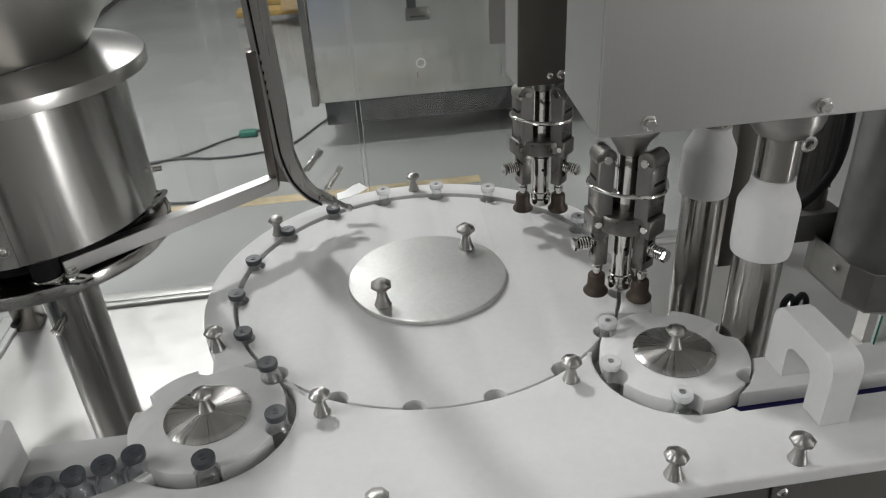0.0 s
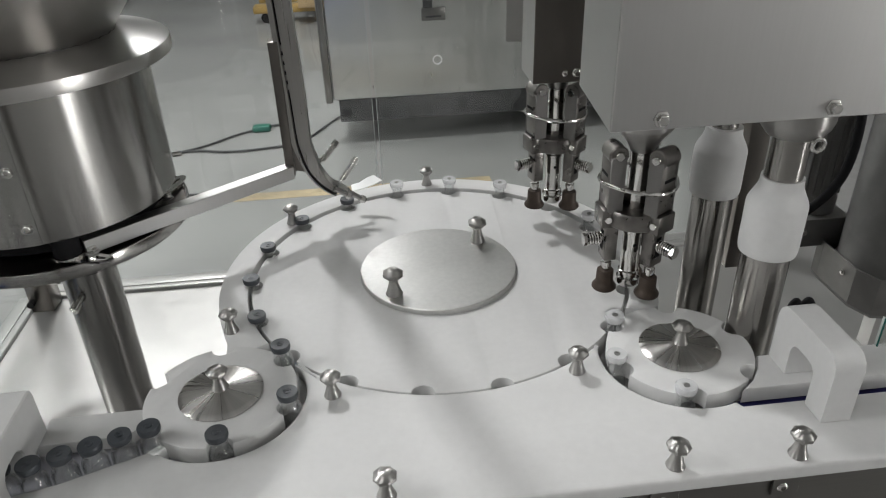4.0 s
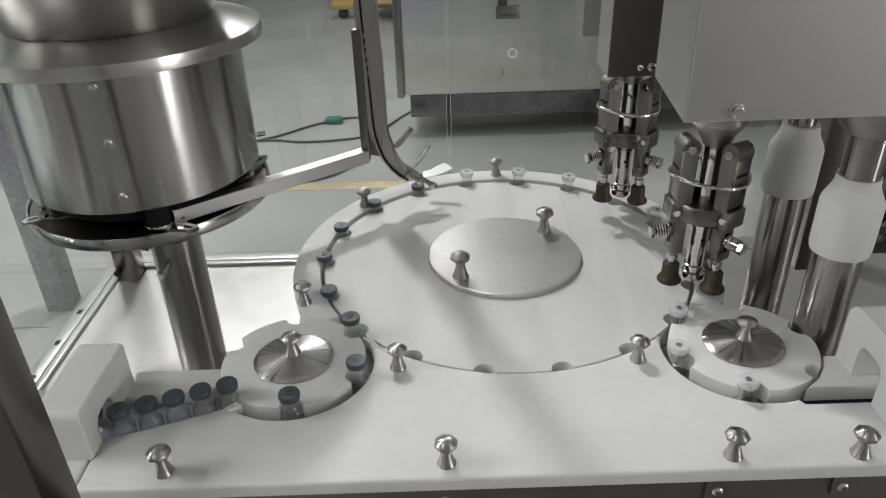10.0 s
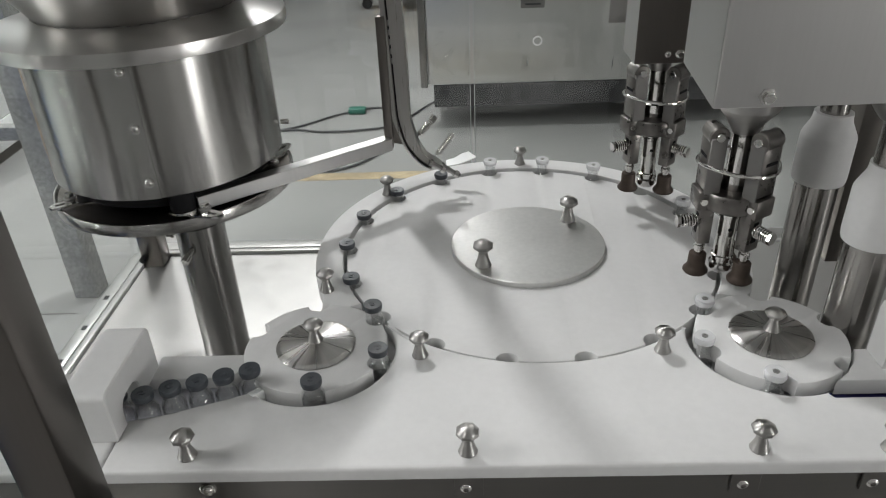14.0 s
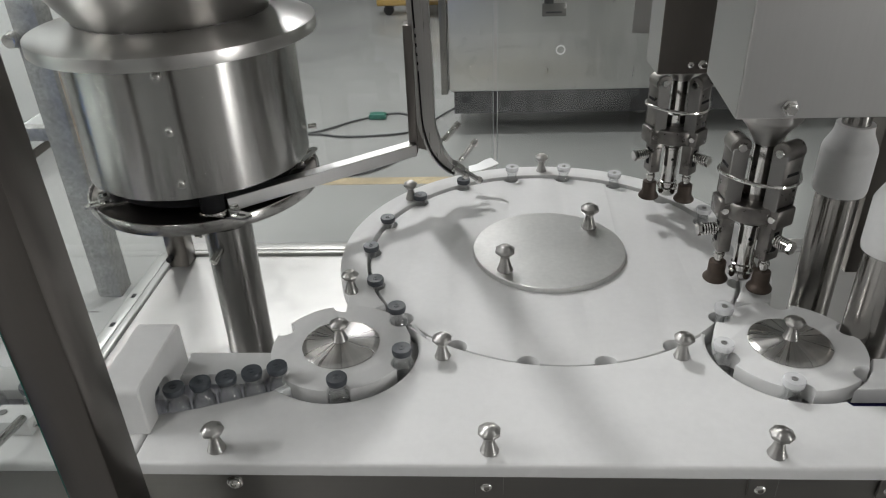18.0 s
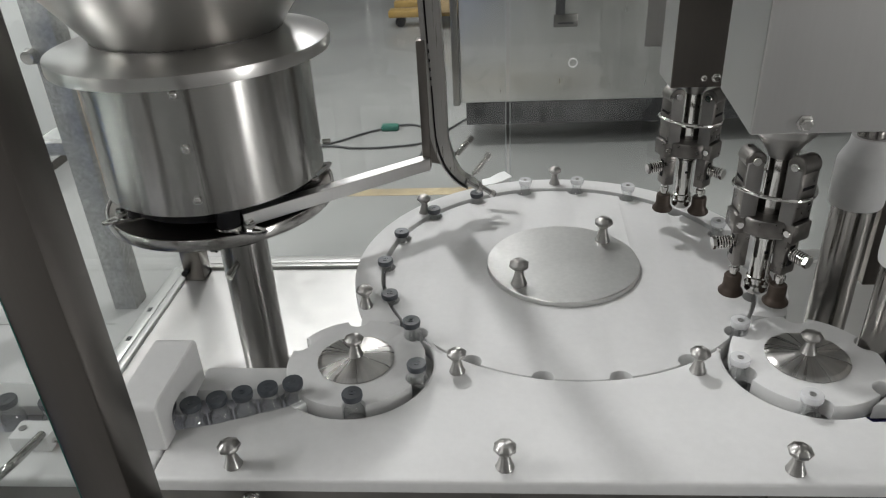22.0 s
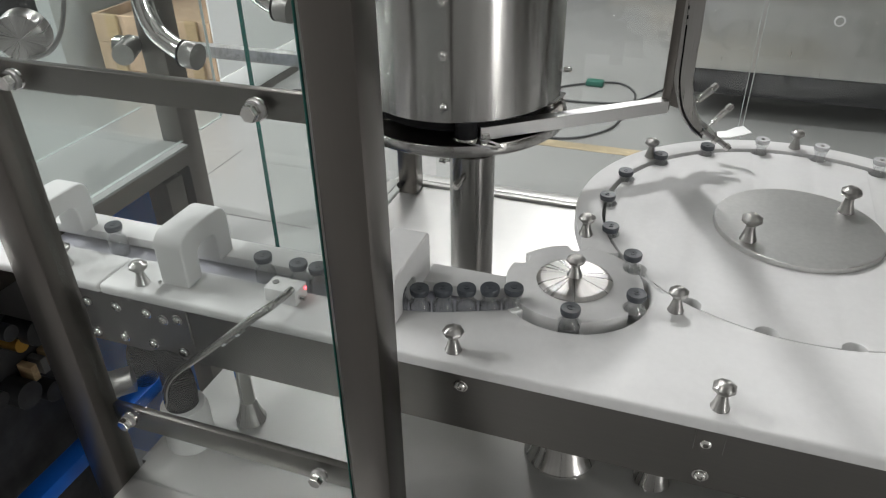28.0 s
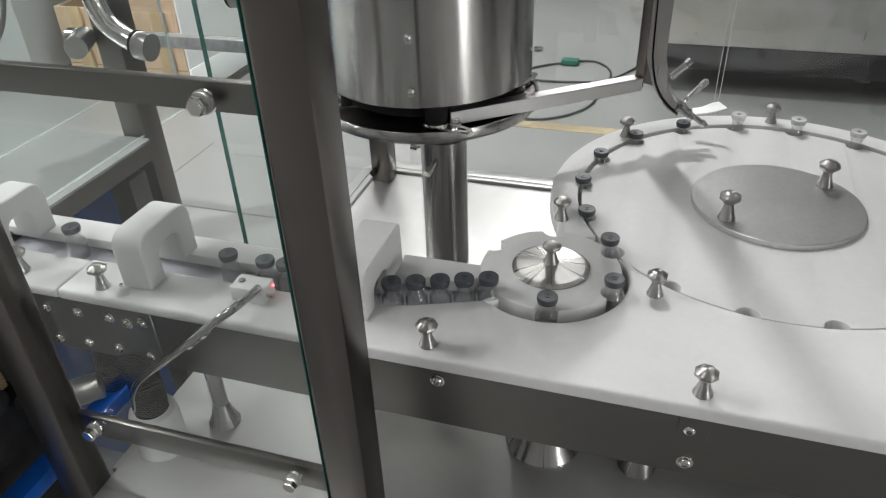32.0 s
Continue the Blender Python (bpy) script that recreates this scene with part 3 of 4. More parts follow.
def pane(x0, x1, y0, y1, z0, z1, label, edges=(), edge_mat=None):
    t = thing("glass_panel", label, "glass panel", (x0, y0, z0))
    w, d, h = x1 - x0, y1 - y0, z1 - z0
    g = part("pane", box(0, w, 0, d, 0, h), glass, t, smooth=0)
    g.visible_shadow = False
    e = 0.0012
    for side in edges:
        bx = {"r": (w + 0.0002, w + e, 0, d, 0, h), "l": (-e, -0.0002, 0, d, 0, h), "f": (0, w, -e, -0.0002, 0, h), "b": (0, w, d + 0.0002, d + e, 0, h),
              "d": (0, w, 0, d, -e, -0.0002)}[side]
        # green front strip, then a pale strip painted as the edge's highlight
        for lo, hi, em in ((0.0, 0.36, edge_mat or glass_edge), (0.36, 1.0, edge_mat or glass_line)):
            b = list(bx)
            if side in "rl":
                b[2], b[3] = d * lo, d * hi
            elif lo:
                continue
            o = part("ground_edge", box(*b), em, t, "polished glass edge", smooth=0)
            o.visible_shadow = False
    return t


pane(-0.57, 0.0175, 0.655, 0.661, 0.695, 1.9, "clear glass rear door panel", "r", glass_line)
pane(0.0265, 0.69, 0.655, 0.661, 0.695, 1.9, "clear glass rear door panel with round finger hole", "l", glass_line)
for px_, ob in ((-0.576, "glass_panel"), (0.686, "glass_panel.001")):
    part("hinge", box(px_ - 0.004 - bpy.data.objects[ob].location.x, px_ + 0.016 - bpy.data.objects[ob].location.x, -0.0635, -0.0003, 0.82, 0.86, 0.002), steel_dark, bpy.data.objects[ob])
hole = thing("finger_hole", "polished rim of the round glass door hole, glint painted white", "grommet", (0.137, 0.6545, 1.084))
# white paint stands in for the glint on the clear rim
part("rim", lathe([(0.0062, -0.001), (0.0086, -0.001), (0.0086, 0.001), (0.0062, 0.001), (0.0062, -0.001)], 28, pose(0, 0, 0, 90)), painted_white, hole)
pane(-0.6445, -0.3385, -0.2470, -0.2390, 0.70, 2.0, "clear thick glass front panel held by bolted bars", "r")
pane(-0.606, -0.600, 0.074, 0.55, 0.722, 1.95, "clear glass side panel behind the infeed", "f")


def bolt(x, y, z, r=0.0072, parent=None):
    """A hexagon bolt with washers, head to the front."""
    m = Matrix.Translation((x, y, z)) @ pose(0, 0, 0, 90)
    t = thing("hex_bolt", "bright hexagon bolt with washers clamping the glass", "bolt", (0, 0, 0), "glass bolts")
    part("head", lathe([(0, 0.0142), (r * 0.90, 0.0142), (r, 0.0132), (r, 0.0062), (0, 0.0062)], 6, m), chrome, t)
    part("washer", lathe([(0, 0), (r * 1.3, 0), (r * 1.3, 0.0026), (0, 0.0026)], 24, m), chrome, t)
    part("washer", lathe([(0, 0.0028), (r * 1.15, 0.0028), (r * 1.15, 0.0060), (0, 0.0060)], 24, m), galvanised, t)
    return t


for z0, z1 in ((1.1955, 1.219), (0.785, 0.816)):
    bar = thing("clamp_bar", "flat dark steel bar across the glass panel", "bar", (0, 0, 0), "clamp bars")
    part("flat", box(-0.6448, -0.3395, -0.2386, -0.2295, z0, z1, 0.0015), steel_dark, bar)
for bx, bz in ((-0.3785, 1.2075), (-0.6135, 1.2075), (-0.3725, 0.808), (-0.6125, 0.811)):
    bolt(bx, -0.2468, bz)

# ---- cap feeder ----
FC = (-0.4067, 0.3224)
feeder = thing("cap_feeder", "large round brushed stainless cap feeder on a column", "feeder", (*FC, 0))
part("drum", lathe([(0.1340, 1.0335), (0.1526, 1.0335), (0.1526, 1.2040), (0.134, 1.2040)], 128), steel_v, feeder)
sheet = lathe([(0.1528, 1.0333), (0.1536, 1.0333), (0.1536, 1.2035), (0.1528, 1.2035)], 128)
bmesh.ops.delete(sheet, geom=[v for v in sheet.verts if not (-112 < math.degrees(math.atan2(v.co.y, v.co.x)) < -73.5)], context="VERTS")
part("lap_seam", sheet, steel_v, feeder)
# plain black cylinder fills the hollow drum
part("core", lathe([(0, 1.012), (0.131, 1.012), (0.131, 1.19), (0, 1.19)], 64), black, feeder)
part("flange", lathe([(0.120, 1.2045), (0.1815, 1.2045), (0.1832, 1.2050), (0.1835, 1.2062), (0.1835, 1.2188), (0.1830, 1.2204), (0.1812, 1.2212), (0.125, 1.2335), (0.120, 1.2335)], 128), steel_spun, feeder)
bowl = part("bowl", lathe([(0.1205, 1.2335), (0.1225, 1.2345), (0.2160, 1.358), (0.2130, 1.358), (0.119, 1.236)], 128), steel_spun, feeder)
bead = tube([(0.1236 * math.cos(2 * math.pi * k / 200), 0.1236 * math.sin(2 * math.pi * k / 200), 1.2343) for k in range(201)], 0.0007, 8)
for v in bead.verts:
    v.co *= 1 + 0.0035 * noise.noise(v.co * 230)
    v.co.z = 1.2345 + (v.co.z - 1.2345) * 0.5
part("weld_bead", bead, weld_mat, bowl, "rough dark weld bead")
part("base_disc", lathe([(0, 0.986), (0.160, 0.986), (0.1627, 0.9868), (0.1632, 0.9880), (0.1632, 1.0020), (0.1626, 1.0028), (0.1606, 1.0028), (0.1600, 1.0020), (0.1585, 0.9985), (0, 0.9965)], 128), steel_v, feeder)
# thin sheet makes the inside of the base disc darker than its rim
part("dish_dark_sheet", lathe([(0, 0.9968), (0.1580, 0.9980), (0.1580, 0.9995), (0, 0.9978)], 96), steel_dark, feeder, "darker steel inside of the base disc")
cx, cy = -0.363 - FC[0], 0.25 - FC[1]
part("column", lathe([(0.0, TRAY), (0.0335, TRAY), (0.0335, 0.962), (0.0325, 0.963), (0, 0.963)], 64, Matrix.Translation((cx, cy, 0))), steel_v, feeder)
part("column_collar", lathe([(0.0, 0.9635), (0.0300, 0.9635), (0.0300, 0.9745), (0.0365, 0.976), (0.0365, 0.9858), (0, 0.9858)], 64, Matrix.Translation((cx, cy, 0))), steel_v, feeder)


def cap_screw(a, b, r, parent, name="socket_screw"):
    """A socket head screw from a to its head at b."""
    a, b = Vector(a), Vector(b)
    d = (b - a).normalized()
    bm = rod(a, b, r * 0.6, 14)
    m = Matrix.Translation(b - d * r * 1.6) @ d.to_track_quat("Z", "Y").to_matrix().to_4x4()
    lathe([(0, 0), (r, 0), (r, r * 1.6), (r * 0.9, r * 1.7), (r * 0.55, r * 1.7), (r * 0.5, r * 0.9), (0, r * 0.9)], 18, m, bm)
    return part(name, bm, chrome, parent)


cap_screw((cx - 0.0030, cy - 0.0300, 0.934), (cx - 0.0100, cy - 0.0510, 0.9245), 0.0062, feeder)
cap_screw((cx - 0.0300, cy + 0.010, 0.936), (cx - 0.0570, cy + 0.022, 0.9275), 0.0048, feeder)
for sz in (1.1914, 1.1245, 1.0554):
    button_screw(-0.3792 - FC[0], 0.1717 - FC[1], sz, 0.0052, feeder, (0.18, -0.98, 0))
part("side_pin", rod((0.1524, 0.026, 1.063), (0.1640, 0.028, 1.063), 0.0036, 14), chrome, feeder)


def lug(root, tip, bolt, spacer):
    """A slotted foot lying on the base disc, with its bolt and rubber buffer."""
    root, tip, bolt = Vector((*root, 0)) - Vector((*FC, 0)), Vector((*tip, 0)) - Vector((*FC, 0)), Vector((*bolt, 0)) - Vector((*FC, 0))
    d = (tip - root)
    L = d.length
    m = Matrix.Translation((root.x, root.y, 1.0036)) @ pose(0, 0, 0, 0, 0, math.degrees(math.atan2(d.y, d.x)))
    o = [(-0.014, -0.012), (L * 0.45, -0.0105), (L * 0.80, -0.0085), (L * 0.96, -0.0055), (L, 0.0), (L * 0.96, 0.0055), (L * 0.80, 0.0085), (L * 0.45, 0.0105), (-0.014, 0.012)]
    inn = [(L * 0.58, -0.0030), (L * 0.80, -0.0026), (L * 0.86, 0.0), (L * 0.80, 0.0026), (L * 0.58, 0.0030), (L * 0.54, 0.0)]
    bm, rings = bmesh.new(), []
    for z in (0.0, 0.003):
        ov = [bm.verts.new((x, y, z)) for x, y in o]
        iv = [bm.verts.new((x, y, z)) for x, y in inn]
        bmesh.ops.triangle_fill(bm, use_beauty=True, edges=[bm.edges.new((vs[i], vs[(i + 1) % len(vs)])) for vs in (ov, iv) for i in range(len(vs))])
        rings.append((ov, iv))
    for A, B in zip(*rings):
        for i in range(len(A)):
            j = (i + 1) % len(A)
            bm.faces.new((A[i], A[j], B[j], B[i]))
    bmesh.ops.transform(bm, matrix=m, verts=bm.verts)
    foot = part("lug", bm, chrome, feeder, "slotted bright steel foot", smooth=0)
    part("buffer", lathe([(0, 0.0062), (0.0150, 0.0062), (0.0158, 0.0085), (0.0158, 0.0296), (0, 0.0296)], 28, Matrix.Translation((*spacer, 1.0036))), black, foot, "black rubber buffer")
    part("buffer_ring", lathe([(0, 0.0031), (0.0178, 0.0031), (0.0178, 0.0060), (0, 0.0060)], 32, Matrix.Translation((*spacer, 1.0036))), chrome, foot)
    part("washer", lathe([(0, 0.0031), (0.0082, 0.0031), (0.0082, 0.0046), (0, 0.0046)], 24, Matrix.Translation((bolt.x, bolt.y, 1.0036))), galvanised, foot)
    part("lug_bolt", lathe([(0, 0.0047), (0.0062, 0.0047), (0.0062, 0.0098), (0.0054, 0.0108), (0, 0.0108)], 6, Matrix.Translation((bolt.x, bolt.y, 1.0036))), chrome, foot)


lug((-0.354, 0.1935), (-0.3000, 0.1764), (-0.3279, 0.1960), (0.0527, -0.1290))
lug((-0.503, 0.2360), (-0.5365, 0.2090), (-0.5215, 0.2360), (-0.085, -0.090))
lug((-0.284, 0.3400), (-0.2630, 0.4100), (-0.2700, 0.3340), (0.1150, 0.0060))

# ---- chute with its arm ----
chute = thing("cap_chute", "bent stainless steel cap chute held by an angle arm", "chute", (0, 0, 0))
path = spline([(-0.1120, 0.392, 1.75), (-0.1040, 0.392, 1.45), (-0.0978, 0.392, 1.235), (-0.0942, 0.392, 1.130), (-0.0924, 0.392, 1.066), (-0.0903, 0.392, 1.0435), (-0.0835, 0.392, 1.0155),
               (-0.0747, 0.393, 0.9968), (-0.0610, 0.395, 0.9792), (-0.0477, 0.398, 0.9690), (-0.0330, 0.400, 0.9610)], 6)


def strip(points, n0, n1, b0, b1, name, mat, parent, label=""):
    """A bar of rectangular section swept along points; n0 and n1 across the bend at each point, b towards the back."""
    bm, rings = bmesh.new(), []
    back = Vector((0, 1, 0))
    for i, q in enumerate(points):
        d = (points[min(i + 1, len(points) - 1)] - points[max(i - 1, 0)]).normalized()
        n = d.cross(back).normalized() * -1
        rings.append([bm.verts.new(q + n * u + back * v) for u, v in ((n0[i], b0), (n1[i], b0), (n1[i], b1), (n0[i], b1))])
    for a, b in zip(rings, rings[1:]):
        for i in range(4):
            j = (i + 1) % 4
            bm.faces.new((a[i], a[j], b[j], b[i]))
    bm.faces.new(rings[0][::-1])
    bm.faces.new(rings[-1])
    return part(name, bm, mat, parent, label)


def widths(values):
    """Widths along the chute, from one control point of its path to the next."""
    return [values[min(k // 6, 9)] + (values[min(k // 6, 9) + 1] - values[min(k // 6, 9)]) * (k / 6 - min(k // 6, 9)) for k in range(len(path))]


lip = widths([-0.0215, -0.0215, -0.0215, -0.0210, -0.0190, -0.0176, -0.0178, -0.0150, -0.0120, -0.0118, -0.0080])
ledge = widths([-0.0072] * 8 + [-0.0060, -0.0045, -0.0020])
groove = widths([-0.0010] * 11)
side = widths([0.0085] * 5 + [0.0070, 0.0045, 0.0036, 0.0034, 0.0034, 0.0034])
strip(path[:56], [0.0014] * 56, side, -0.011, 0.012, "outer_rail", steel_bar, chute)
strip(path[:56], ledge, groove, -0.006, 0.012, "inner_rail", steel_bar, chute)
strip(path, lip, ledge, -0.011, 0.012, "guide_strip", steel_bar, chute, "wide brushed steel guide strip of the chute")
strip(path[:56], groove, [0.0014] * 56, -0.002, 0.010, "slot", black, chute, "dark slot between the rails")
for k in range(9):
    q = path[18].lerp(path[12], k / 8) if k < 5 else path[12].lerp(path[6], (k - 4) / 5)
    part("slot_tooth", box(q.x - 0.0010, q.x + 0.0013, q.y - 0.0075, q.y - 0.0042, q.z, q.z + 0.007), steel_bar, chute)
part("backing_bar", box(-0.1125, -0.0998, 0.378, 0.402, 1.006, 1.196, 0.001), steel_dark, chute)
gusset = prism([(-0.1000, 1.150), (-0.1000, 1.0120), (-0.0875, 1.0090), (-0.0880, 1.0180), (-0.0955, 1.0440), (-0.0975, 1.075), (-0.0992, 1.150)], -0.402, -0.384)
bmesh.ops.transform(gusset, matrix=pose(0, 0, 0, 90, 0, 0), verts=gusset.verts)
part("gusset", gusset, steel_dark, chute, "dark steel plate between bar and chute")
arm = bmesh.new()
box(0, 0.294, -0.007, 0.012, 0.0, 0.019, 0.0008, 1, arm)
bmesh.ops.transform(arm, matrix=pose(-0.338, 0.199, 1.004, 0, 0, 37.5), verts=arm.verts)
part("arm", arm, cover_sheet, chute)
button_screw(-0.106, 0.383, 1.0235, 0.004, chute, (0, 0, 1))
for root, head in (((-0.0637, 0.4020, 1.0148), (-0.0383, 0.4240, 1.0363)), ((-0.0384, 0.4050, 0.9799), (-0.0114, 0.4200, 1.0101))):
    root, head = Vector(root), Vector(head)
    d = (head - root)
    part("spring_bolt", rod(root, head, 0.0021, 12), chrome, chute)
    q = d.to_track_quat("Z", "Y").to_matrix()
    coil = [root + d * 0.06 + d * 0.68 * (k / 120) + q @ Vector((0.0044 * math.cos(k * 2 * math.pi / 12), 0.0044 * math.sin(k * 2 * math.pi / 12), 0)) for k in range(121)]
    part("spring", tube(coil, 0.0010, 6), chrome, chute)
    mm = Matrix.Translation(root + d * 0.76) @ q.to_4x4()
    part("lock_nut", lathe([(0, 0), (0.0056, 0), (0.0056, 0.0042), (0, 0.0042)], 6, mm), chrome, chute)
    part("lock_nut", lathe([(0, 0.0048), (0.0052, 0.0048), (0.0052, 0.0088), (0, 0.0088)], 6, mm), chrome, chute)
for a, b in (((-0.0482, 0.3880, 0.9776), (-0.0246, 0.3880, 0.9620)), ((-0.0324, 0.4040, 0.9653), (-0.0042, 0.4040, 0.9460))):
    a, b = Vector(a), Vector(b)
    part("tip_pin", rod(a, b, 0.0040, 14), chrome_dark_reflect, chute)
    part("tip_collar", rod(a, a.lerp(b, 0.12), 0.0058, 20), chrome_dark_reflect, chute)
    part("tip_nut", rod(a.lerp(b, 0.74), a.lerp(b, 0.93), 0.0058, 6), chrome, chute)
tongue = bmesh.new()
front_edge = [(-0.0241, 0.4240, 0.9533), (-0.0068, 0.4240, 0.9560), (0.0100, 0.4240, 0.9615), (0.0226, 0.4240, 0.9676)]
back_edge = [(-0.0252, 0.4400, 0.9562), (-0.0120, 0.4400, 0.9594), (0.0000, 0.4400, 0.9666), (0.0107, 0.4400, 0.9701)]
lift = Vector((0, 0, 0.0012))
lo = [tongue.verts.new(v) for v in front_edge] + [tongue.verts.new(Vector(v) + lift) for v in front_edge[::-1]]
hi = [tongue.verts.new(v) for v in back_edge] + [tongue.verts.new(Vector(v) + lift) for v in back_edge[::-1]]
for i in range(8):
    j = (i + 1) % 8
    tongue.faces.new((lo[i], lo[j], hi[j], hi[i]))
tongue.faces.new(lo)
tongue.faces.new(hi[::-1])
part("tongue", tongue, painted_white, chute, "thin bright spring tongue")

# ---- capping heads on their carriage ----


def capping_head(x, y, z, turn):
    t = thing("capping_head", "worn steel capping head with three roller arms", "capping head", (x, y, z), "capping heads")
    part("spindle", lathe([(0, 0.002), (0.0105, 0.002), (0.0138, 0.006), (0.0138, 0.013), (0.0112, 0.015), (0.0112, 0.019), (0.0126, 0.020), (0.0126, 0.023), (0.0108, 0.024), (0.0108, 0.074), (0.0122, 0.075), (0.0122, 0.078), (0.0108, 0.079), (0.0108, 0.098), (0, 0.098)], 36), chrome, t)
    part("spindle_hole", rod((0, -0.0102, 0.060), (0, -0.0112, 0.060), 0.0022, 12), black, t, "dark cross hole")
    part("neck", lathe([(0, 0.1105), (0.0155, 0.1105), (0.0155, 0.128), (0.0118, 0.130), (0.0118, 0.172), (0.0128, 0.1755), (0, 0.1755)], 40), chrome, t)
    part("collar", lathe([(0.011, 0.090), (0.0345, 0.090), (0.0365, 0.092), (0.0365, 0.1065), (0.0345, 0.110), (0.016, 0.1102), (0.011, 0.1102)], 48), head_steel, t, "worn round collar plate")
    part("cone", lathe([(0.0112, 0.1757), (0.0130, 0.1757), (0.0152, 0.181), (0.0225, 0.193), (0.0310, 0.2035), (0.0325, 0.206), (0.0325, 0.214), (0.0235, 0.216), (0.0235, 0.30), (0, 0.30)], 48), steel_turned, t, "bright turned steel funnel")
    part("clip_ring", tube([((0.0428 + 0.0008 * math.sin(6 * math.pi * k / 60)) * math.cos(2 * math.pi * k / 60), 0.0428 * math.sin(2 * math.pi * k / 60), 0.141 + 0.0025 * math.sin(4 * math.pi * k / 60)) for k in range(61)], 0.0021, 8), chrome, t)
    for i in range(3):
        m = pose(0, 0, 0, 0, 0, turn + 120 * i)
        bm = box(0.0205, 0.0400, -0.0130, 0.0130, 0.112, 0.176, 0.0035)
        lathe([(0, -0.0134), (0.0098, -0.0134), (0.0112, -0.0120), (0.0112, 0.0120), (0.0098, 0.0134), (0, 0.0134)], 28, Matrix.Translation((0.0305, 0, 0.1755)) @ pose(0, 0, 0, 90), bm)
        box(0.0300, 0.0440, -0.0150, 0.0150, 0.088, 0.1115, 0.003, 2, bm)
        bmesh.ops.transform(bm, matrix=m, verts=bm.verts)
        arm_ = part("arm", bm, head_steel, t)
        low = box(0.0215, 0.0365, -0.0112, 0.0112, 0.043, 0.0875, 0.002)
        bmesh.ops.transform(low, matrix=m, verts=low.verts)
        part("lower_arm", low, head_steel, arm_)
        for sx in (-0.0135, 0.0135):
            cheek = box(0.0215, 0.0395, sx - 0.0013, sx + 0.0013, 0.096, 0.1740, 0.001, 1)
            bmesh.ops.transform(cheek, matrix=m, verts=cheek.verts)
            part("cheek_plate", cheek, bracket_steel, arm_)
        part("slot", box(0.0366, 0.0371, -0.0038, 0.0038, 0.055, 0.080), black, arm_, "dark machined slot").matrix_basis = m
        part("groove", box(0.0401, 0.0405, -0.0090, 0.0090, 0.150, 0.1535), black, arm_, "dark cut groove").matrix_basis = m
        part("pivot_pin", lathe([(0, -0.0168), (0.0044, -0.0168), (0.0050, -0.0158), (0.0050, 0.0158), (0.0044, 0.0168), (0, 0.0168)], 14, m @ Matrix.Translation((0.0305, 0, 0.1755)) @ pose(0, 0, 0, 90)), chrome, arm_)
        part("link_pin", lathe([(0, -0.0175), (0.0038, -0.0175), (0.0042, -0.0165), (0.0042, 0.0165), (0.0038, 0.0175), (0, 0.0175)], 14, m @ Matrix.Translation((0.0375, 0, 0.100)) @ pose(0, 0, 0, 90)), chrome, arm_)
        part("roller", lathe([(0, 0.0), (0.0135, 0.0), (0.0146, 0.0015), (0.0146, 0.0035), (0.0118, 0.0075), (0.0103, 0.0105), (0.0100, 0.0245), (0.0090, 0.0258), (0, 0.0258)], 28, m @ Matrix.Translation((0.0290, 0, 0.0))), brown_roller, arm_, "rusty brown sealing roller")
        part("roller_stem", lathe([(0, 0.0255), (0.0048, 0.0255), (0.0048, 0.031), (0.0064, 0.032), (0.0064, 0.037), (0.0050, 0.0385), (0.0050, 0.0432), (0, 0.0432)], 16, m @ Matrix.Translation((0.0290, 0, 0.0))), chrome, arm_)
        a, b = m @ Vector((0.0364, 0, 0.070)), m @ Vector((0.0585, 0, 0.069))
        part("adjusting_bolt", rod(a, b, 0.0036, 12), chrome, arm_)
        part("bolt_head", rod(a.lerp(b, 0.88), a.lerp(b, 1.05), 0.0076, 6), chrome, arm_)
        part("bolt_spring", tube([a.lerp(b, 0.04 + 0.82 * k / 72) + Matrix.Rotation(radians(turn + 120 * i), 3, "Z") @ Vector((0, 0.0066 * math.cos(k * 0.52), 0.0066 * math.sin(k * 0.52))) for k in range(73)], 0.0013, 6), chrome, arm_)
    return t


capping_head(0.306, 0.121, 0.944, 62)
capping_head(0.271, 0.356, 0.944, 75)


def hex_screw(x, y, z, r, parent, axis=(0, -1, 0)):
    m = Matrix.Translation((x, y, z)) @ Vector(axis).to_track_quat("Z", "Y").to_matrix().to_4x4()
    part("screw", lathe([(0, 0), (r * 1.4, 0), (r * 1.4, 0.0015), (r, 0.002), (r, r * 1.2), (r * 0.8, r * 1.35), (0, r * 1.35)], 6, m), chrome, parent)


CB = 1.198
cover = thing("drive_cover", "large satin steel sheet cover over the capping drive", "cover")
part("front_panel", box(0.218, 0.80, -0.020, -0.018, CB, 1.9, 0.0008, 1), cover_sheet, cover)
side = prism([(-0.0175, CB), (0.080, CB + 0.012), (0.080, 1.9), (-0.0175, 1.9)], 0.218, 0.220)
bmesh.ops.transform(side, matrix=Matrix(((0, 0, 1, 0), (1, 0, 0, 0), (0, 1, 0, 0), (0, 0, 0, 1))), verts=side.verts)
part("side_panel", side, cover_sheet, cover)
part("rear_panel", box(0.335, 0.80, 0.30, 0.302, CB + 0.1, 1.9), cover_sheet, cover)
for sx in (0.262, 0.4185):
    hex_screw(sx, -0.020, CB + 0.010, 0.0055, cover)
cover2 = thing("drive_cover", "narrow steel sheet cover with darker front over the rear capping head", "cover")
# front panel darker than the side and rear panels
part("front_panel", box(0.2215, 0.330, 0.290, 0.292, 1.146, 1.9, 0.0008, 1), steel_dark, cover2)
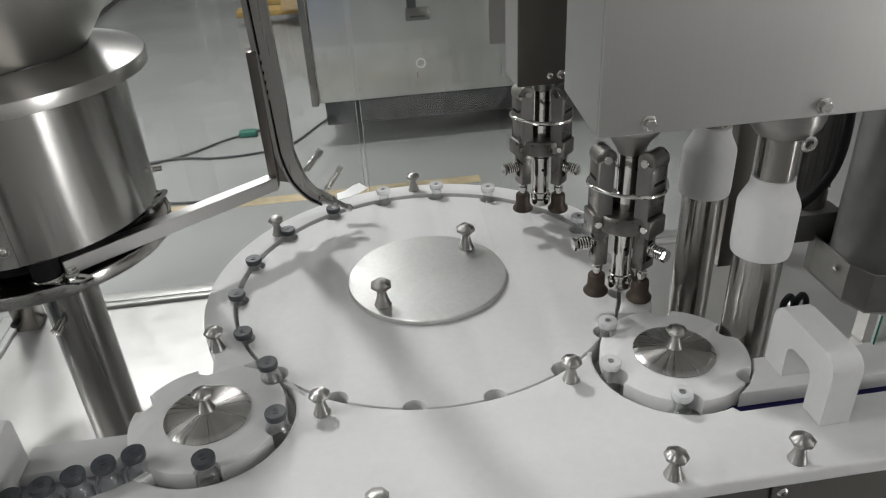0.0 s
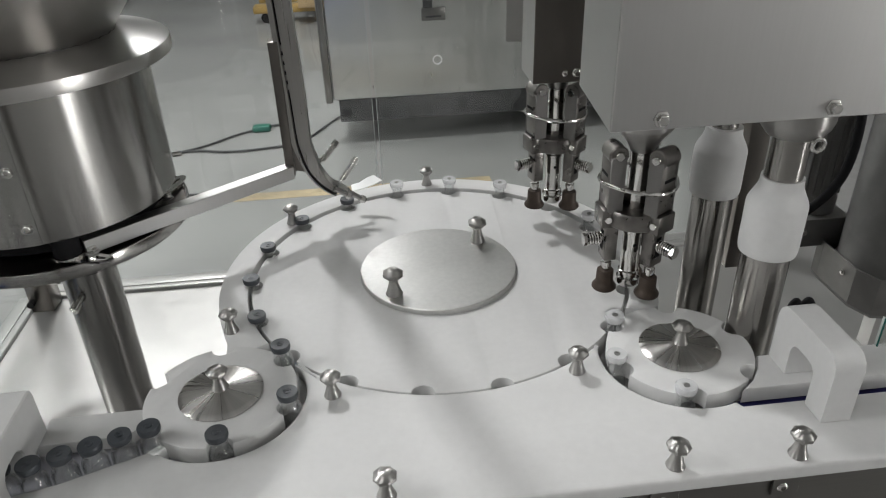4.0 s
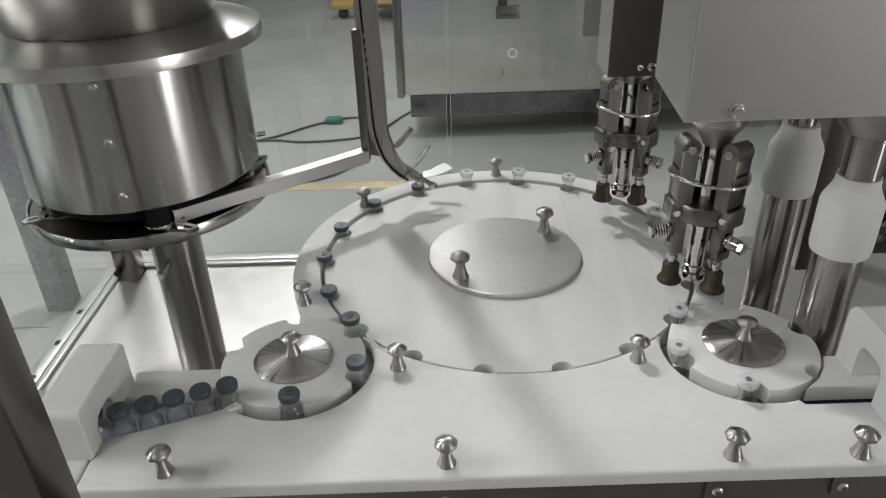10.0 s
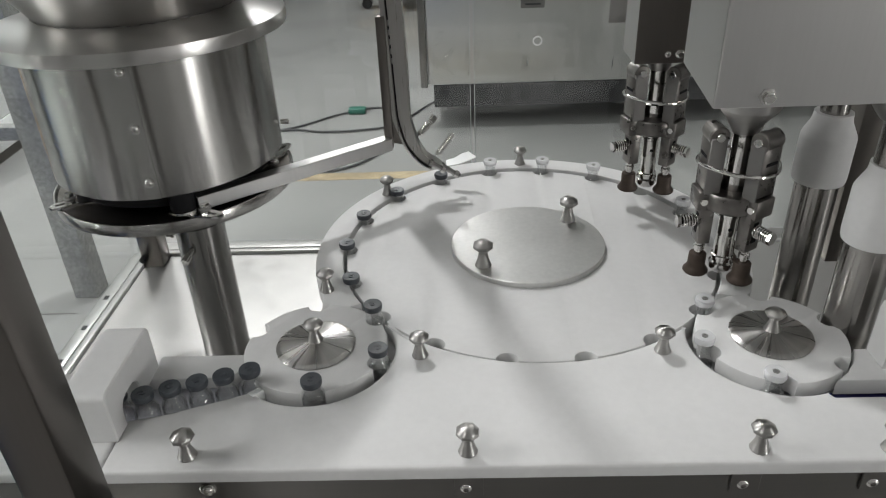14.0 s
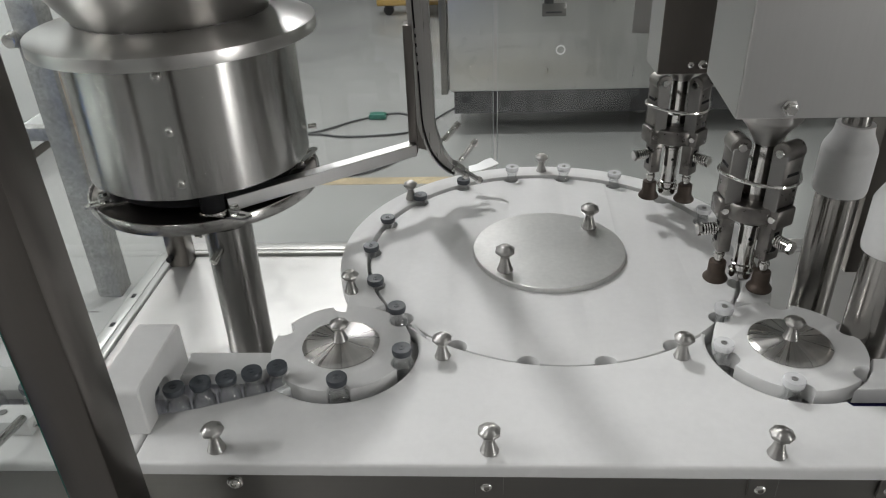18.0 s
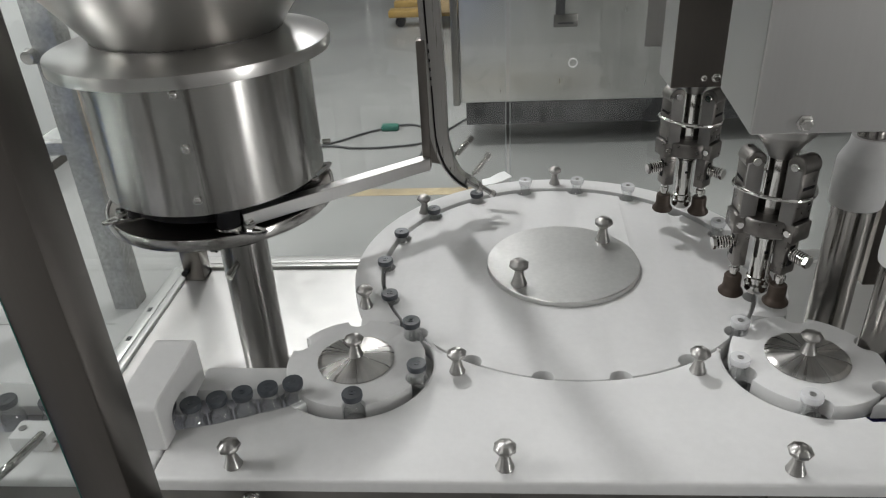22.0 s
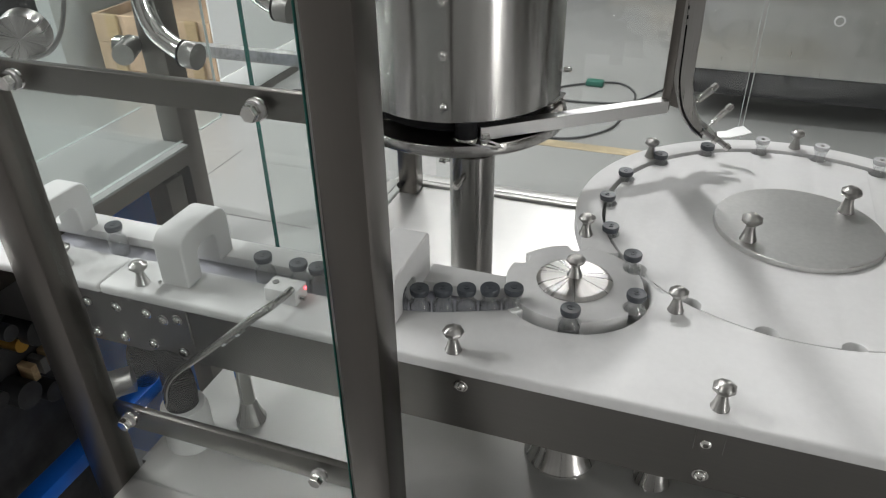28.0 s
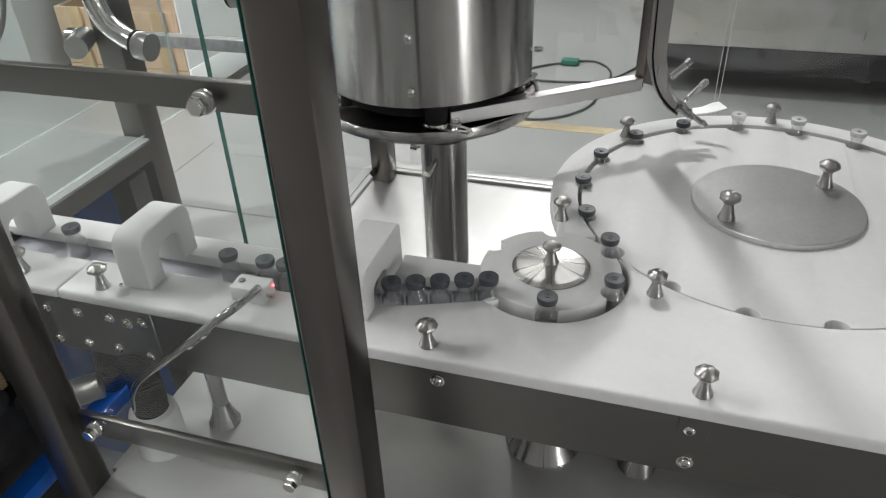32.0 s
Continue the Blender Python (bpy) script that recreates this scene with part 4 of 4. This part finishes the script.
part("side_panel", box(0.2215, 0.2235, 0.2925, 0.358, 1.146, 1.9), cover_sheet, cover2)
part("rear_panel", box(0.2215, 0.330, 0.3585, 0.3605, 1.146, 1.9), cover_sheet, cover2)
hex_screw(0.277, 0.290, 1.158, 0.0045, cover2)
hex_screw(0.262, 0.290, 1.158, 0.003, cover2)
part("rear_flap", box(0.2188, 0.330, 0.458, 0.460, 1.158, 1.9), cover_sheet, cover2, "pale steel sheet flap")
part("flap_bracket", box(0.300, 0.320, 0.361, 0.4575, 1.30, 1.34, 0.001, 1), steel_dark, cover2)


def column(x, y, r, zc, c, hc, shaft, label):
    t = thing("guide_column", label, "column", (x, y, TRAY), "guide columns")
    h = zc - TRAY
    part("sleeve", lathe([(0, 0), (r, 0), (r, h + 0.01), (0, h + 0.01)], 96), steel_column, t)
    part("collar", lathe([(r * 0.9, h), (c * 0.96, h), (c * 0.985, h + 0.003), (c, h + 0.009), (c, h + hc * 0.64), (c * 0.985, h + hc * 0.67), (c * 0.95, h + hc * 0.705), (c * 0.88, h + hc * 0.76),
                          (c * 0.78, h + hc * 0.83), (c * 0.72, h + hc * 0.88), (c * 0.70, h + hc * 0.93), (c * 0.69, h + hc), (r * 0.5, h + hc)], 72), plastic, t, "milky white plastic collar")
    part("shaft", lathe([(0, h + 0.05), (shaft, h + 0.05), (shaft, 1.30 - TRAY), (0, 1.30 - TRAY)], 64), steel_column, t, "polished steel shaft")
    return t


column(0.4178, 0.160, 0.0240, 1.0420, 0.0298, 0.083, 0.0152, "polished steel guide column with white collar")
column(0.4250, 0.040, 0.0252, 1.0285, 0.0306, 0.086, 0.0190, "thick polished steel guide column with white collar")
fl = thing("shaft_flange", "round steel flange with eye bolt on the guide shaft", "flange", (0.4255, 0.040, 0))
part("flange", lathe([(0.0207, 1.160), (0.026, 1.161), (0.033, 1.170), (0.0355, 1.178), (0.0355, 1.20), (0.0207, 1.20)], 48), steel_turned, fl)
part("eye_bolt", tube([(0.007 + 0.006 * math.cos(2 * math.pi * k / 24), -0.032, 1.160 + 0.006 * math.sin(2 * math.pi * k / 24)) for k in range(25)], 0.0024, 8), chrome, fl)
# drive plate and motors behind the columns
backp = thing("drive_plate", "dark steel drive plate standing behind the columns", "plate")
part("plate", box(0.489, 0.516, 0.225, 0.285, 0.885, 1.9, 0.002), steel_dark, backp)
part("foot_plate", box(0.5165, 0.69, 0.262, 0.34, 0.885, 0.930, 0.002), motor_grey, backp)
hex_screw(0.618, 0.262, 0.912, 0.005, backp)


def motor(x, y, r, z0, z1, fins, label):
    t = thing("drive_motor", label, "motor", (x, y, z0), "drive motors")
    h = z1 - z0
    part("body", lathe([(0, 0), (r, 0), (r, h), (0, h)], 48), motor_grey, t)
    for i in range(fins):
        a = 360 * i / fins
        bm = box(r - 0.002, r + 0.0025, -0.0018, 0.0018, 0.03, h, 0.0006, 1)
        bmesh.ops.transform(bm, matrix=pose(0, 0, 0, 0, 0, a), verts=bm.verts)
        part("fin", bm, motor_grey, t)
    part("end_ring", lathe([(r * 0.9, -0.002), (r * 1.05, 0), (r * 1.05, 0.022), (r * 1.0, 0.026)], 48), motor_grey, t)
    return t


motor(0.652, 0.300, 0.027, 0.931, 1.5, 16, "dark finned drive motor behind the columns")
motor(0.716, 0.210, 0.060, 0.860, 1.5, 0, "large smooth grey drive motor standing in a bracket")
brk = thing("motor_bracket", "dark folded sheet steel bracket round the motor foot", "bracket", (0.716, 0.210, 0))
oct_ = [(-0.0635, -0.032), (-0.050, -0.064), (-0.026, -0.070), (0.052, -0.070), (0.075, -0.032), (0.075, 0.062), (-0.062, 0.062), (-0.0635, 0.045)]
for i in range(8):
    (x0, y0), (x1, y1) = oct_[i], oct_[(i + 1) % 8]
    L = math.hypot(x1 - x0, y1 - y0)
    bm = box(0, L, 0, 0.003, 0, 0.056, 0.0004, 1)
    bmesh.ops.transform(bm, matrix=pose(x0, y0, 0.8395, 0, 0, math.degrees(math.atan2(y1 - y0, x1 - x0))), verts=bm.verts)
    part("side_sheet", bm, bracket_steel, brk)
part("floor_sheet", prism(oct_, 0.836, 0.839), motor_grey, brk)
part("motor_seat", lathe([(0, 0.8395), (0.045, 0.8395), (0.045, 0.8575), (0, 0.8575)], 32), motor_grey, brk)
hex_screw(-0.065, -0.010, 0.878, 0.003, brk, (-1, 0, 0))
part("stand", box(0.045, 0.07, 0.03, 0.055, TRAY, 0.8355), tray_mat, brk)
cab = part("cable", tube(spline([(0.590, 0.20, 1.30), (0.603, 0.19, 1.16), (0.613, 0.195, 1.06), (0.612, 0.215, 1.0), (0.606, 0.262, 0.935)], 8), 0.006, 10), black)
tagged(cab, "thick black motor cable hanging behind the cover", "cable")
for k, off in enumerate((0.0, 0.022)):
    c = part("cable_loop", tube(spline([(0.690 + off, 0.345, TRAY), (0.689 + off, 0.344, 0.715), (0.698 + off, 0.345, 0.727), (0.708 + off, 0.347, 0.715), (0.712 + off, 0.349, TRAY)], 8), 0.0055, 10), black)
    tagged(c, "black cable loop standing on the table", "cable", "table cables")
ringp = part("cable_gland", lathe([(0.013, 0), (0.016, 0), (0.016, 0.005), (0.013, 0.005), (0.013, 0)], 32, Matrix.Translation((0.722, 0.352, TRAY))), painted_white)
tagged(ringp, "white round cable gland in the table", "gland")
pane(0.545, 0.80, -0.0150, -0.0100, 0.9245, 0.962, "small green-edged glass panel on the outfeed strip", "l")

# ---- under the rail ----


def stand(x, y, r0, r1, z0, z1, label, fh=0.033):
    t = thing("support_leg", label, "leg", (x, y, z0), "support legs")
    h = z1 - z0
    part("tube", lathe([(0, 0.02), (r1, 0.02), (r1, h), (0, h)], 32), chrome, t)
    part("flared_foot", lathe([(0, 0), (r0, 0), (r0 * 1.02, 0.003), (r0 * 0.82, fh * 0.33), (r1 * 1.22, fh * 0.74), (r1 * 1.02, fh), (0, fh)], 40), hub_steel, t)
    return t


stand(-0.558, -0.1120, 0.0195, 0.0100, TRAY, 0.792, "slim steel leg with flared foot under the conveyor")
stand(-0.1548, -0.0357, 0.0445, 0.026, TRAY, 0.80, "thick steel leg with flared foot under the guide plate", 0.062)
stand(-0.0415, -0.0440, 0.0218, 0.012, TRAY, 0.80, "slim steel leg with flared foot under the guide plate", 0.055)
splice = thing("splice_plate", "dark steel splice plate with button screws on the rail", "plate", (0, 0, 0))
part("plate", box(-0.80, -0.604, -0.1345, -0.1315, 0.803, 0.886, 0.0008, 1), steel_h, splice)
for sx, sz in ((-0.756, 0.865), (-0.7105, 0.867), (-0.6645, 0.867), (-0.640, 0.863), (-0.618, 0.8685), (-0.755, 0.8165), (-0.7105, 0.819), (-0.666, 0.8185), (-0.621, 0.8165)):
    button_screw(sx, -0.1345, sz, 0.006, splice)
for sx in (-0.002, 0.262, 0.385):
    tab = part("rail_tab", box(sx - 0.012, sx + 0.016, -0.1345, -0.1315, 0.853, 0.9035, 0.0005, 1), steel_h, rail)

# ---- sensor, hose and rod ----
sensor = thing("photo_sensor", "small white sensor block with red light beside the vials", "sensor", (-0.478, -0.114, TOP))
part("block", box(-0.014, 0.026, -0.012, 0.014, 0, 0.018, 0.001), plastic, sensor)
part("screw", lathe([(0, 0.0182), (0.004, 0.0182), (0.004, 0.0190), (0.002, 0.0190), (0, 0.0184)], 12, Matrix.Translation((-0.006, 0.002, 0))), motor_grey, sensor)
part("led", lathe([(0, 0), (0.0016, 0), (0.0016, 0.0012), (0, 0.002)], 10, Matrix.Translation((0.0262, 0.010, 0.012)) @ pose(0, 0, 0, 0, 90)), red_led, sensor, "small red light")
part("fitting", rod((0.026, -0.004, 0.008), (0.034, -0.004, 0.008), 0.003, 8), chrome, sensor)
lead = thing("sensor_rod", "bent polished steel tube from the sensor into the hose", "rod", (0, 0, 0))
part("tube", tube(spline([(-0.4590, -0.1210, 0.9385), (-0.4575, -0.1480, 0.9440), (-0.4590, -0.1680, 0.9465), (-0.4750, -0.1800, 0.9359), (-0.5041, -0.1860, 0.9112), (-0.5406, -0.1880, 0.8791), (-0.5797, -0.1880, 0.8444), (-0.5997, -0.1870, 0.8232), (-0.6150, -0.1840, 0.7987), (-0.6232, -0.1800, 0.7723), (-0.6279, -0.1760, 0.7517)], 8), 0.0045, 20), chrome_dark_reflect, lead)
hose = thing("corrugated_hose", "black corrugated hose leading into a white collar", "hose", (0, 0, 0))
hp = spline([(-0.612, -0.168, 0.765), (-0.612, -0.165, 0.780), (-0.620, -0.158, 0.792), (-0.648, -0.136, 0.793), (-0.69, -0.114, 0.784), (-0.73, -0.100, 0.765), (-0.75, -0.09, 0.70)], 14)
for i in range(len(hp) - 1):
    a, b = hp[i], hp[i + 1]
    part("hose_ring", rod(a, b, 0.0192, 20, None, 0.0180), black, hose)
wc = thing("hose_collar", "white plastic collar holding the hose on the table", "collar", (-0.612, -0.168, TRAY))
part("collar", lathe([(0, 0), (0.0300, 0), (0.0300, 0.052), (0.0275, 0.062), (0.0205, 0.064), (0.0205, 0.030), (0, 0.030)], 40), plastic, wc)
part("plug", rod((0, 0, 0.03), (0, 0, 0.066), 0.0195, 20), black, wc)
cyl = thing("air_cylinder", "short polished steel cylinder beside the hose", "cylinder", (0, 0, 0))
part("barrel", rod((-0.772, -0.165, 0.732), (-0.728, -0.128, 0.736), 0.0185, 32), steel_turned, cyl)

# ---- neighbouring machine seen through the glass ----
nb = thing("neighbour_table", "steel machine table beside the infeed, blue cabinet below", "machine table", (0, 0, 0))
part("top", box(-1.9, -0.862, -0.45, 0.235, 0.908, 0.912), table_steel, nb)
part("apron", box(-0.866, -0.862, -0.45, 0.235, 0.878, 0.9075), steel_dark, nb)
part("apron", box(-1.9, -0.868, 0.231, 0.235, 0.870, 0.9075), steel_dark, nb)
for lx, ly in ((-0.905, 0.165), (-1.85, 0.165)):
    part("leg", box(lx, lx + 0.042, ly, ly + 0.042, 0.0, 0.8695, 0.002), steel_dark, nb)
part("cabinet", box(-1.85, -0.930, 0.237, 0.306, 0.05, 0.864, 0.004), blue, nb, "deep blue painted cabinet")
post(-0.918, 0.240, 0.0, 2.0, 0.045, "square steel post of the neighbouring machine")
frame_ = thing("blue_machine", "dark machine interior with blue painted beams", "machine", (0, 0, 0))
part("beam", box(-0.975, -0.937, -0.60, 0.12, 0.445, 0.475, 0.003), blue, frame_)
part("housing", box(-1.75, -1.02, -0.55, 0.04, 0.06, 0.83, 0.02), dark_metal, frame_)
for k in range(8):
    yk, zk = -0.02 - 0.045 * (k % 4), 0.55 + 0.032 * k
    part("gear_block", rod((-1.025, yk, zk), (-0.985 + 0.004 * k, yk, zk), 0.013 + 0.005 * (k % 3), 16), dark_metal, frame_)
for k in range(5):
    part("terminal", box(-1.02, -0.99, -0.085 + 0.02 * k, -0.072 + 0.02 * k, 0.615, 0.645, 0.002), motor_grey if k % 2 else wood, frame_)
part("brass_cap", rod((-1.02, -0.085, 0.695), (-0.985, -0.085, 0.695), 0.013, 20), brass, frame_, "brass fitting")
part("hose", tube(spline([(-1.02, -0.30, 0.45), (-0.97, -0.33, 0.56), (-0.98, -0.26, 0.68), (-1.03, -0.2, 0.72)], 8), 0.014, 12), black, frame_)
pane(-0.880, -0.875, -0.22, 0.356, 0.9145, 1.9, "clear glass panel over the neighbouring table", "db", glass_line)
pane(-1.054, -1.050, -0.22, 0.352, 0.9145, 1.9, "clear glass panel standing on the neighbouring table", "d", glass_line)


def handle(x, y, z, stand_x, label):
    """A bent tube handle with a capped end."""
    t = thing("tube_handle", label, "handle", (x, y, z), "tube handles")
    part("tube", tube(spline([(-0.070, 0.0, 0.34), (-0.066, 0.0, 0.16), (-0.063, 0.0, 0.066), (-0.052, -0.002, 0.028), (-0.030, -0.003, 0.010), (-0.008, -0.004, 0.0)], 8), 0.0125, 20), chrome, t)
    part("standoff", rod((-0.070, 0.0, 0.33), (stand_x, 0.0, 0.33), 0.010, 16), chrome, t)
    part("end_cap", rod((-0.010, -0.004, 0.0), (0.008, -0.0045, -0.002), 0.0165, 28), steel_turned, t)
    part("seal_ring", rod((-0.0135, -0.004, 0.0005), (-0.0105, -0.004, 0.0002), 0.0172, 24), black, t)
    return t


handle(-0.669, 0.057, 1.135, -0.2064, "polished bent steel tube handle with a capped end")
handle(-0.553, 0.10, 1.190, -0.0474, "polished bent steel tube handle by the glass door")
st = thing("clamp_stub", "short round steel clamp on the frame post", "clamp", (0, 0, 0))
part("stub", rod((-0.930, 0.235, 1.075), (-0.905, 0.185, 1.075), 0.0165, 24), steel_turned, st)
part("nut", rod((-0.948, 0.226, 1.075), (-0.935, 0.226, 1.075), 0.016, 20), chrome, st)
dial = thing("round_knob", "large turned steel hand knob on a dark bracket", "knob", (0, 0, 0))
face = part("disc", lathe([(0, 0), (0.028, 0), (0.0292, 0.0015), (0.0292, 0.0225), (0.0278, 0.0262), (0.0255, 0.0272), (0, 0.0272)], 64), hub_steel, dial)
face.matrix_basis = Matrix.Translation((-0.835, -0.03, 1.173)) @ Vector((0.013, -0.024, -0.002)).to_track_quat("Z", "Y").to_matrix().to_4x4()
part("bracket", box(-0.93, -0.836, -0.03, 0.0, 1.15, 1.23, 0.01), dark_metal, dial)
lead2 = part("thin_cable", tube(spline([(-0.745, -0.05, 1.45), (-0.74, -0.05, 1.26), (-0.752, -0.05, 1.20), (-0.785, -0.05, 1.16), (-0.83, -0.05, 1.145)], 8), 0.0028, 8), motor_grey)
tagged(lead2, "thin grey cable hanging in a curve", "cable")

# ---- hall in the distance ----
FY = 3.0
far = thing("far_machine", "grey steel machine cabinet standing in the hall", "machine", (0.0, FY, 0.0))
part("cabinet", box(-0.165, 1.75, 0, 0.9, 0.256, 1.40, 0.012), steel_sheet, far)
part("corner_post", box(-0.205, -0.168, -0.01, 0.05, 0.245, 1.40, 0.008), steel_h, far)
latch = part("latch", box(0.298, 0.415, -0.010, -0.0005, 0.628, 0.690, 0.003), steel_h, far, "pale sheet steel latch frame")
part("latch_slot", box(0.318, 0.394, -0.0115, -0.0102, 0.643, 0.652), dark_metal, latch)
part("latch_grip", box(0.306, 0.350, -0.030, -0.0005, 0.6915, 0.790, 0.004), dark_metal, far, "dark latch grip")
for lx in (-0.05, 0.9, 1.6):
    for ly in (0.40, 0.80):
        part("leg", lathe([(0, 0), (0.04, 0), (0.04, 0.015), (0.016, 0.024), (0.016, 0.15), (0, 0.15)], 16, Matrix.Translation((lx, ly, 0))), motor_grey, far)
# dark block put in for the shaded gap below the cabinet
part("underside_shade", box(-0.14, 1.7, 0.03, 0.85, 0.13, 0.255), dark_metal, far)
line = part("floor_tape", box(-1.15, 0.55, 2.44, 2.515, 0.0, 0.0015), tape)
tagged(line, "worn yellow marking tape on the floor", "floor tape", kind="structure")
cable = thing("floor_cable", "dark rubber cable lying on the floor with green plug", "cable", (0, 0, 0))
part("lead", tube(spline([(-2.2, 2.75, 0.009), (-1.4, 2.95, 0.009), (-0.945, 3.10, 0.009), (-0.70, 3.30, 0.009), (-0.48, 3.40, 0.009), (-0.36, 3.24, 0.009), (-0.38, 2.95, 0.009), (-0.43, 2.70, 0.009), (-0.62, 2.53, 0.009), (-0.95, 2.55, 0.009)], 10), 0.0058, 8), cable_grey, cable)
part("lead", tube(spline([(-1.5, 2.95, 0.009), (-0.98, 3.08, 0.009), (-0.745, 3.04, 0.009), (-0.55, 3.05, 0.009), (-0.36, 3.12, 0.009), (-0.19, 3.42, 0.009), (0.02, 3.75, 0.009)], 10), 0.0058, 8), cable_grey, cable)
part("plug", box(-0.645, -0.545, 3.31, 3.37, 0.0, 0.035, 0.012), green, cable, "green plug")
truck = thing("pallet_truck", "yellow pallet truck with pale board in the hall", "pallet truck", (-0.70, 6.1, 0.0))
part("fork", box(-0.22, 0.75, -0.10, 0.06, 0.09, 0.15, 0.012), yellow, truck)
part("fork", box(-0.22, 0.75, 0.36, 0.52, 0.09, 0.15, 0.012), yellow, truck)
part("board", box(0.18, 0.95, -0.25, 0.75, 0.152, 0.30, 0.006), wood, truck, "pale wooden board")
for wx in (-0.12, 0.6):
    part("wheel", rod((wx, -0.05, 0.045), (wx, 0.02, 0.045), 0.045, 20), black, truck)
crate = thing("wooden_crate", "brown board crate with pale battens beside the partition", "crate", (-3.17, 2.41, 0.0))
for k in range(3):
    part("board", box(0.0, 0.74, 0, 0.018, 0.002 + 0.15 * k, 0.149 + 0.15 * k, 0.002, 1), plywood, crate)
    part("board", box(0.722, 0.74, 0.019, 0.60, 0.002 + 0.15 * k, 0.149 + 0.15 * k, 0.002, 1), plywood, crate)
    part("board", box(0.0, 0.018, 0.019, 0.60, 0.002 + 0.15 * k, 0.149 + 0.15 * k, 0.002, 1), plywood, crate)
part("lid", box(0.03, 0.71, 0.03, 0.60, 0.38, 0.40), plywood, crate)
for bx in (0.10, 0.36, 0.60):
    part("batten", box(bx, bx + 0.07, -0.018, -0.0005, 0.0, 0.455, 0.002), wood, crate, "pale pine batten")
gcab = thing("grey_cabinet", "plain grey painted steel cabinet beside the crate", "cabinet", (-4.30, 2.30, 0.0))
part("body", box(0, 0.98, 0, 0.6, 0.08, 1.75, 0.006), cabinet_grey, gcab)
part("plinth", box(0.02, 0.96, 0.02, 0.58, 0, 0.0795), steel_dark, gcab)
part("door_gap", box(0.488, 0.492, -0.001, 0.0, 0.10, 1.73), black, gcab)
panel = thing("white_partition", "white painted cleanroom partition on a dark plinth", "partition", (-2.36, 0, 0))
for k in range(5):
    part("sheet", box(-0.012, 0, 2.34 + 1.2 * k, 3.534 + 1.2 * k, 0.193, 3.0, 0.003), painted_white, panel)
    part("skirting", box(-0.012, 0.004, 2.34 + 1.2 * k, 3.534 + 1.2 * k, 0.046, 0.190, 0.003), painted_white, panel)
part("plinth", box(-0.012, 0.006, 2.34, 8.32, 0, 0.0455), steel_dark, panel)
for jx0, jx1, jy0, jy1 in ((-1.95, -1.35, 1.405, 1.410), (-2.034, -2.030, 1.60, 1.96)):
    tagged(part("floor_joint", box(jx0, jx1, jy0, jy1, 0.0, 0.0008), joint_mat), "thin dark joint line in the floor", "floor joint", kind="structure")
rack = thing("galvanised_frame", "spotted galvanised square tube frame behind the feeder", "frame", (-1.395, 1.50, 0))
part("upright", box(0, 0.085, 0, 0.085, 0.0, 2.2, 0.004), galvanised, rack)
part("cross_tube", box(-0.75, -0.001, 0.02, 0.06, 0.595, 0.640, 0.003), galvanised, rack)
part("knob", lathe([(0, 0), (0.022, 0), (0.026, 0.010), (0.020, 0.036), (0, 0.038)], 24, Matrix.Translation((0.0, -0.001, 0.93)) @ pose(0, 0, 0, 90)), chrome, rack)

# ---- small details ----
# small block, whiter than the guide plate, at its tip
part("lane_tip", prism([(-0.226, -0.0570), (-0.2155, -0.0480), (-0.2095, -0.0530), (-0.2190, -0.0620)], TOP - 0.014, TOP + 0.001, 0.001), painted_white, guide, "bright white plate tip")
pin = part("guide_pin", lathe([(0, 0), (0.0022, 0), (0.0022, 0.0018), (0, 0.0022)], 12, Matrix.Translation((-0.6305, -0.134, TOP))), chrome, lane3, "small bright dowel pin")
band = [Vector((-0.4864, -0.170, 0.9213)).lerp(Vector((-0.5264, -0.185, 0.8886)), k / 10) for k in range(11)]
part("label_sleeve", tube(band[2:9], 0.0049, 14), motor_grey, lead, "grey printed sleeve")
for k in (3, 5, 7):
    part("label_bar", tube(band[k:k + 2], 0.0051, 14), painted_white if k != 5 else chrome, lead)
for k in range(3):
    part("rim_slot", box(-0.648, -0.640, 0.26 + 0.09 * k, 0.272 + 0.09 * k, TRAY + 0.006, TRAY + 0.0066), black, tray)
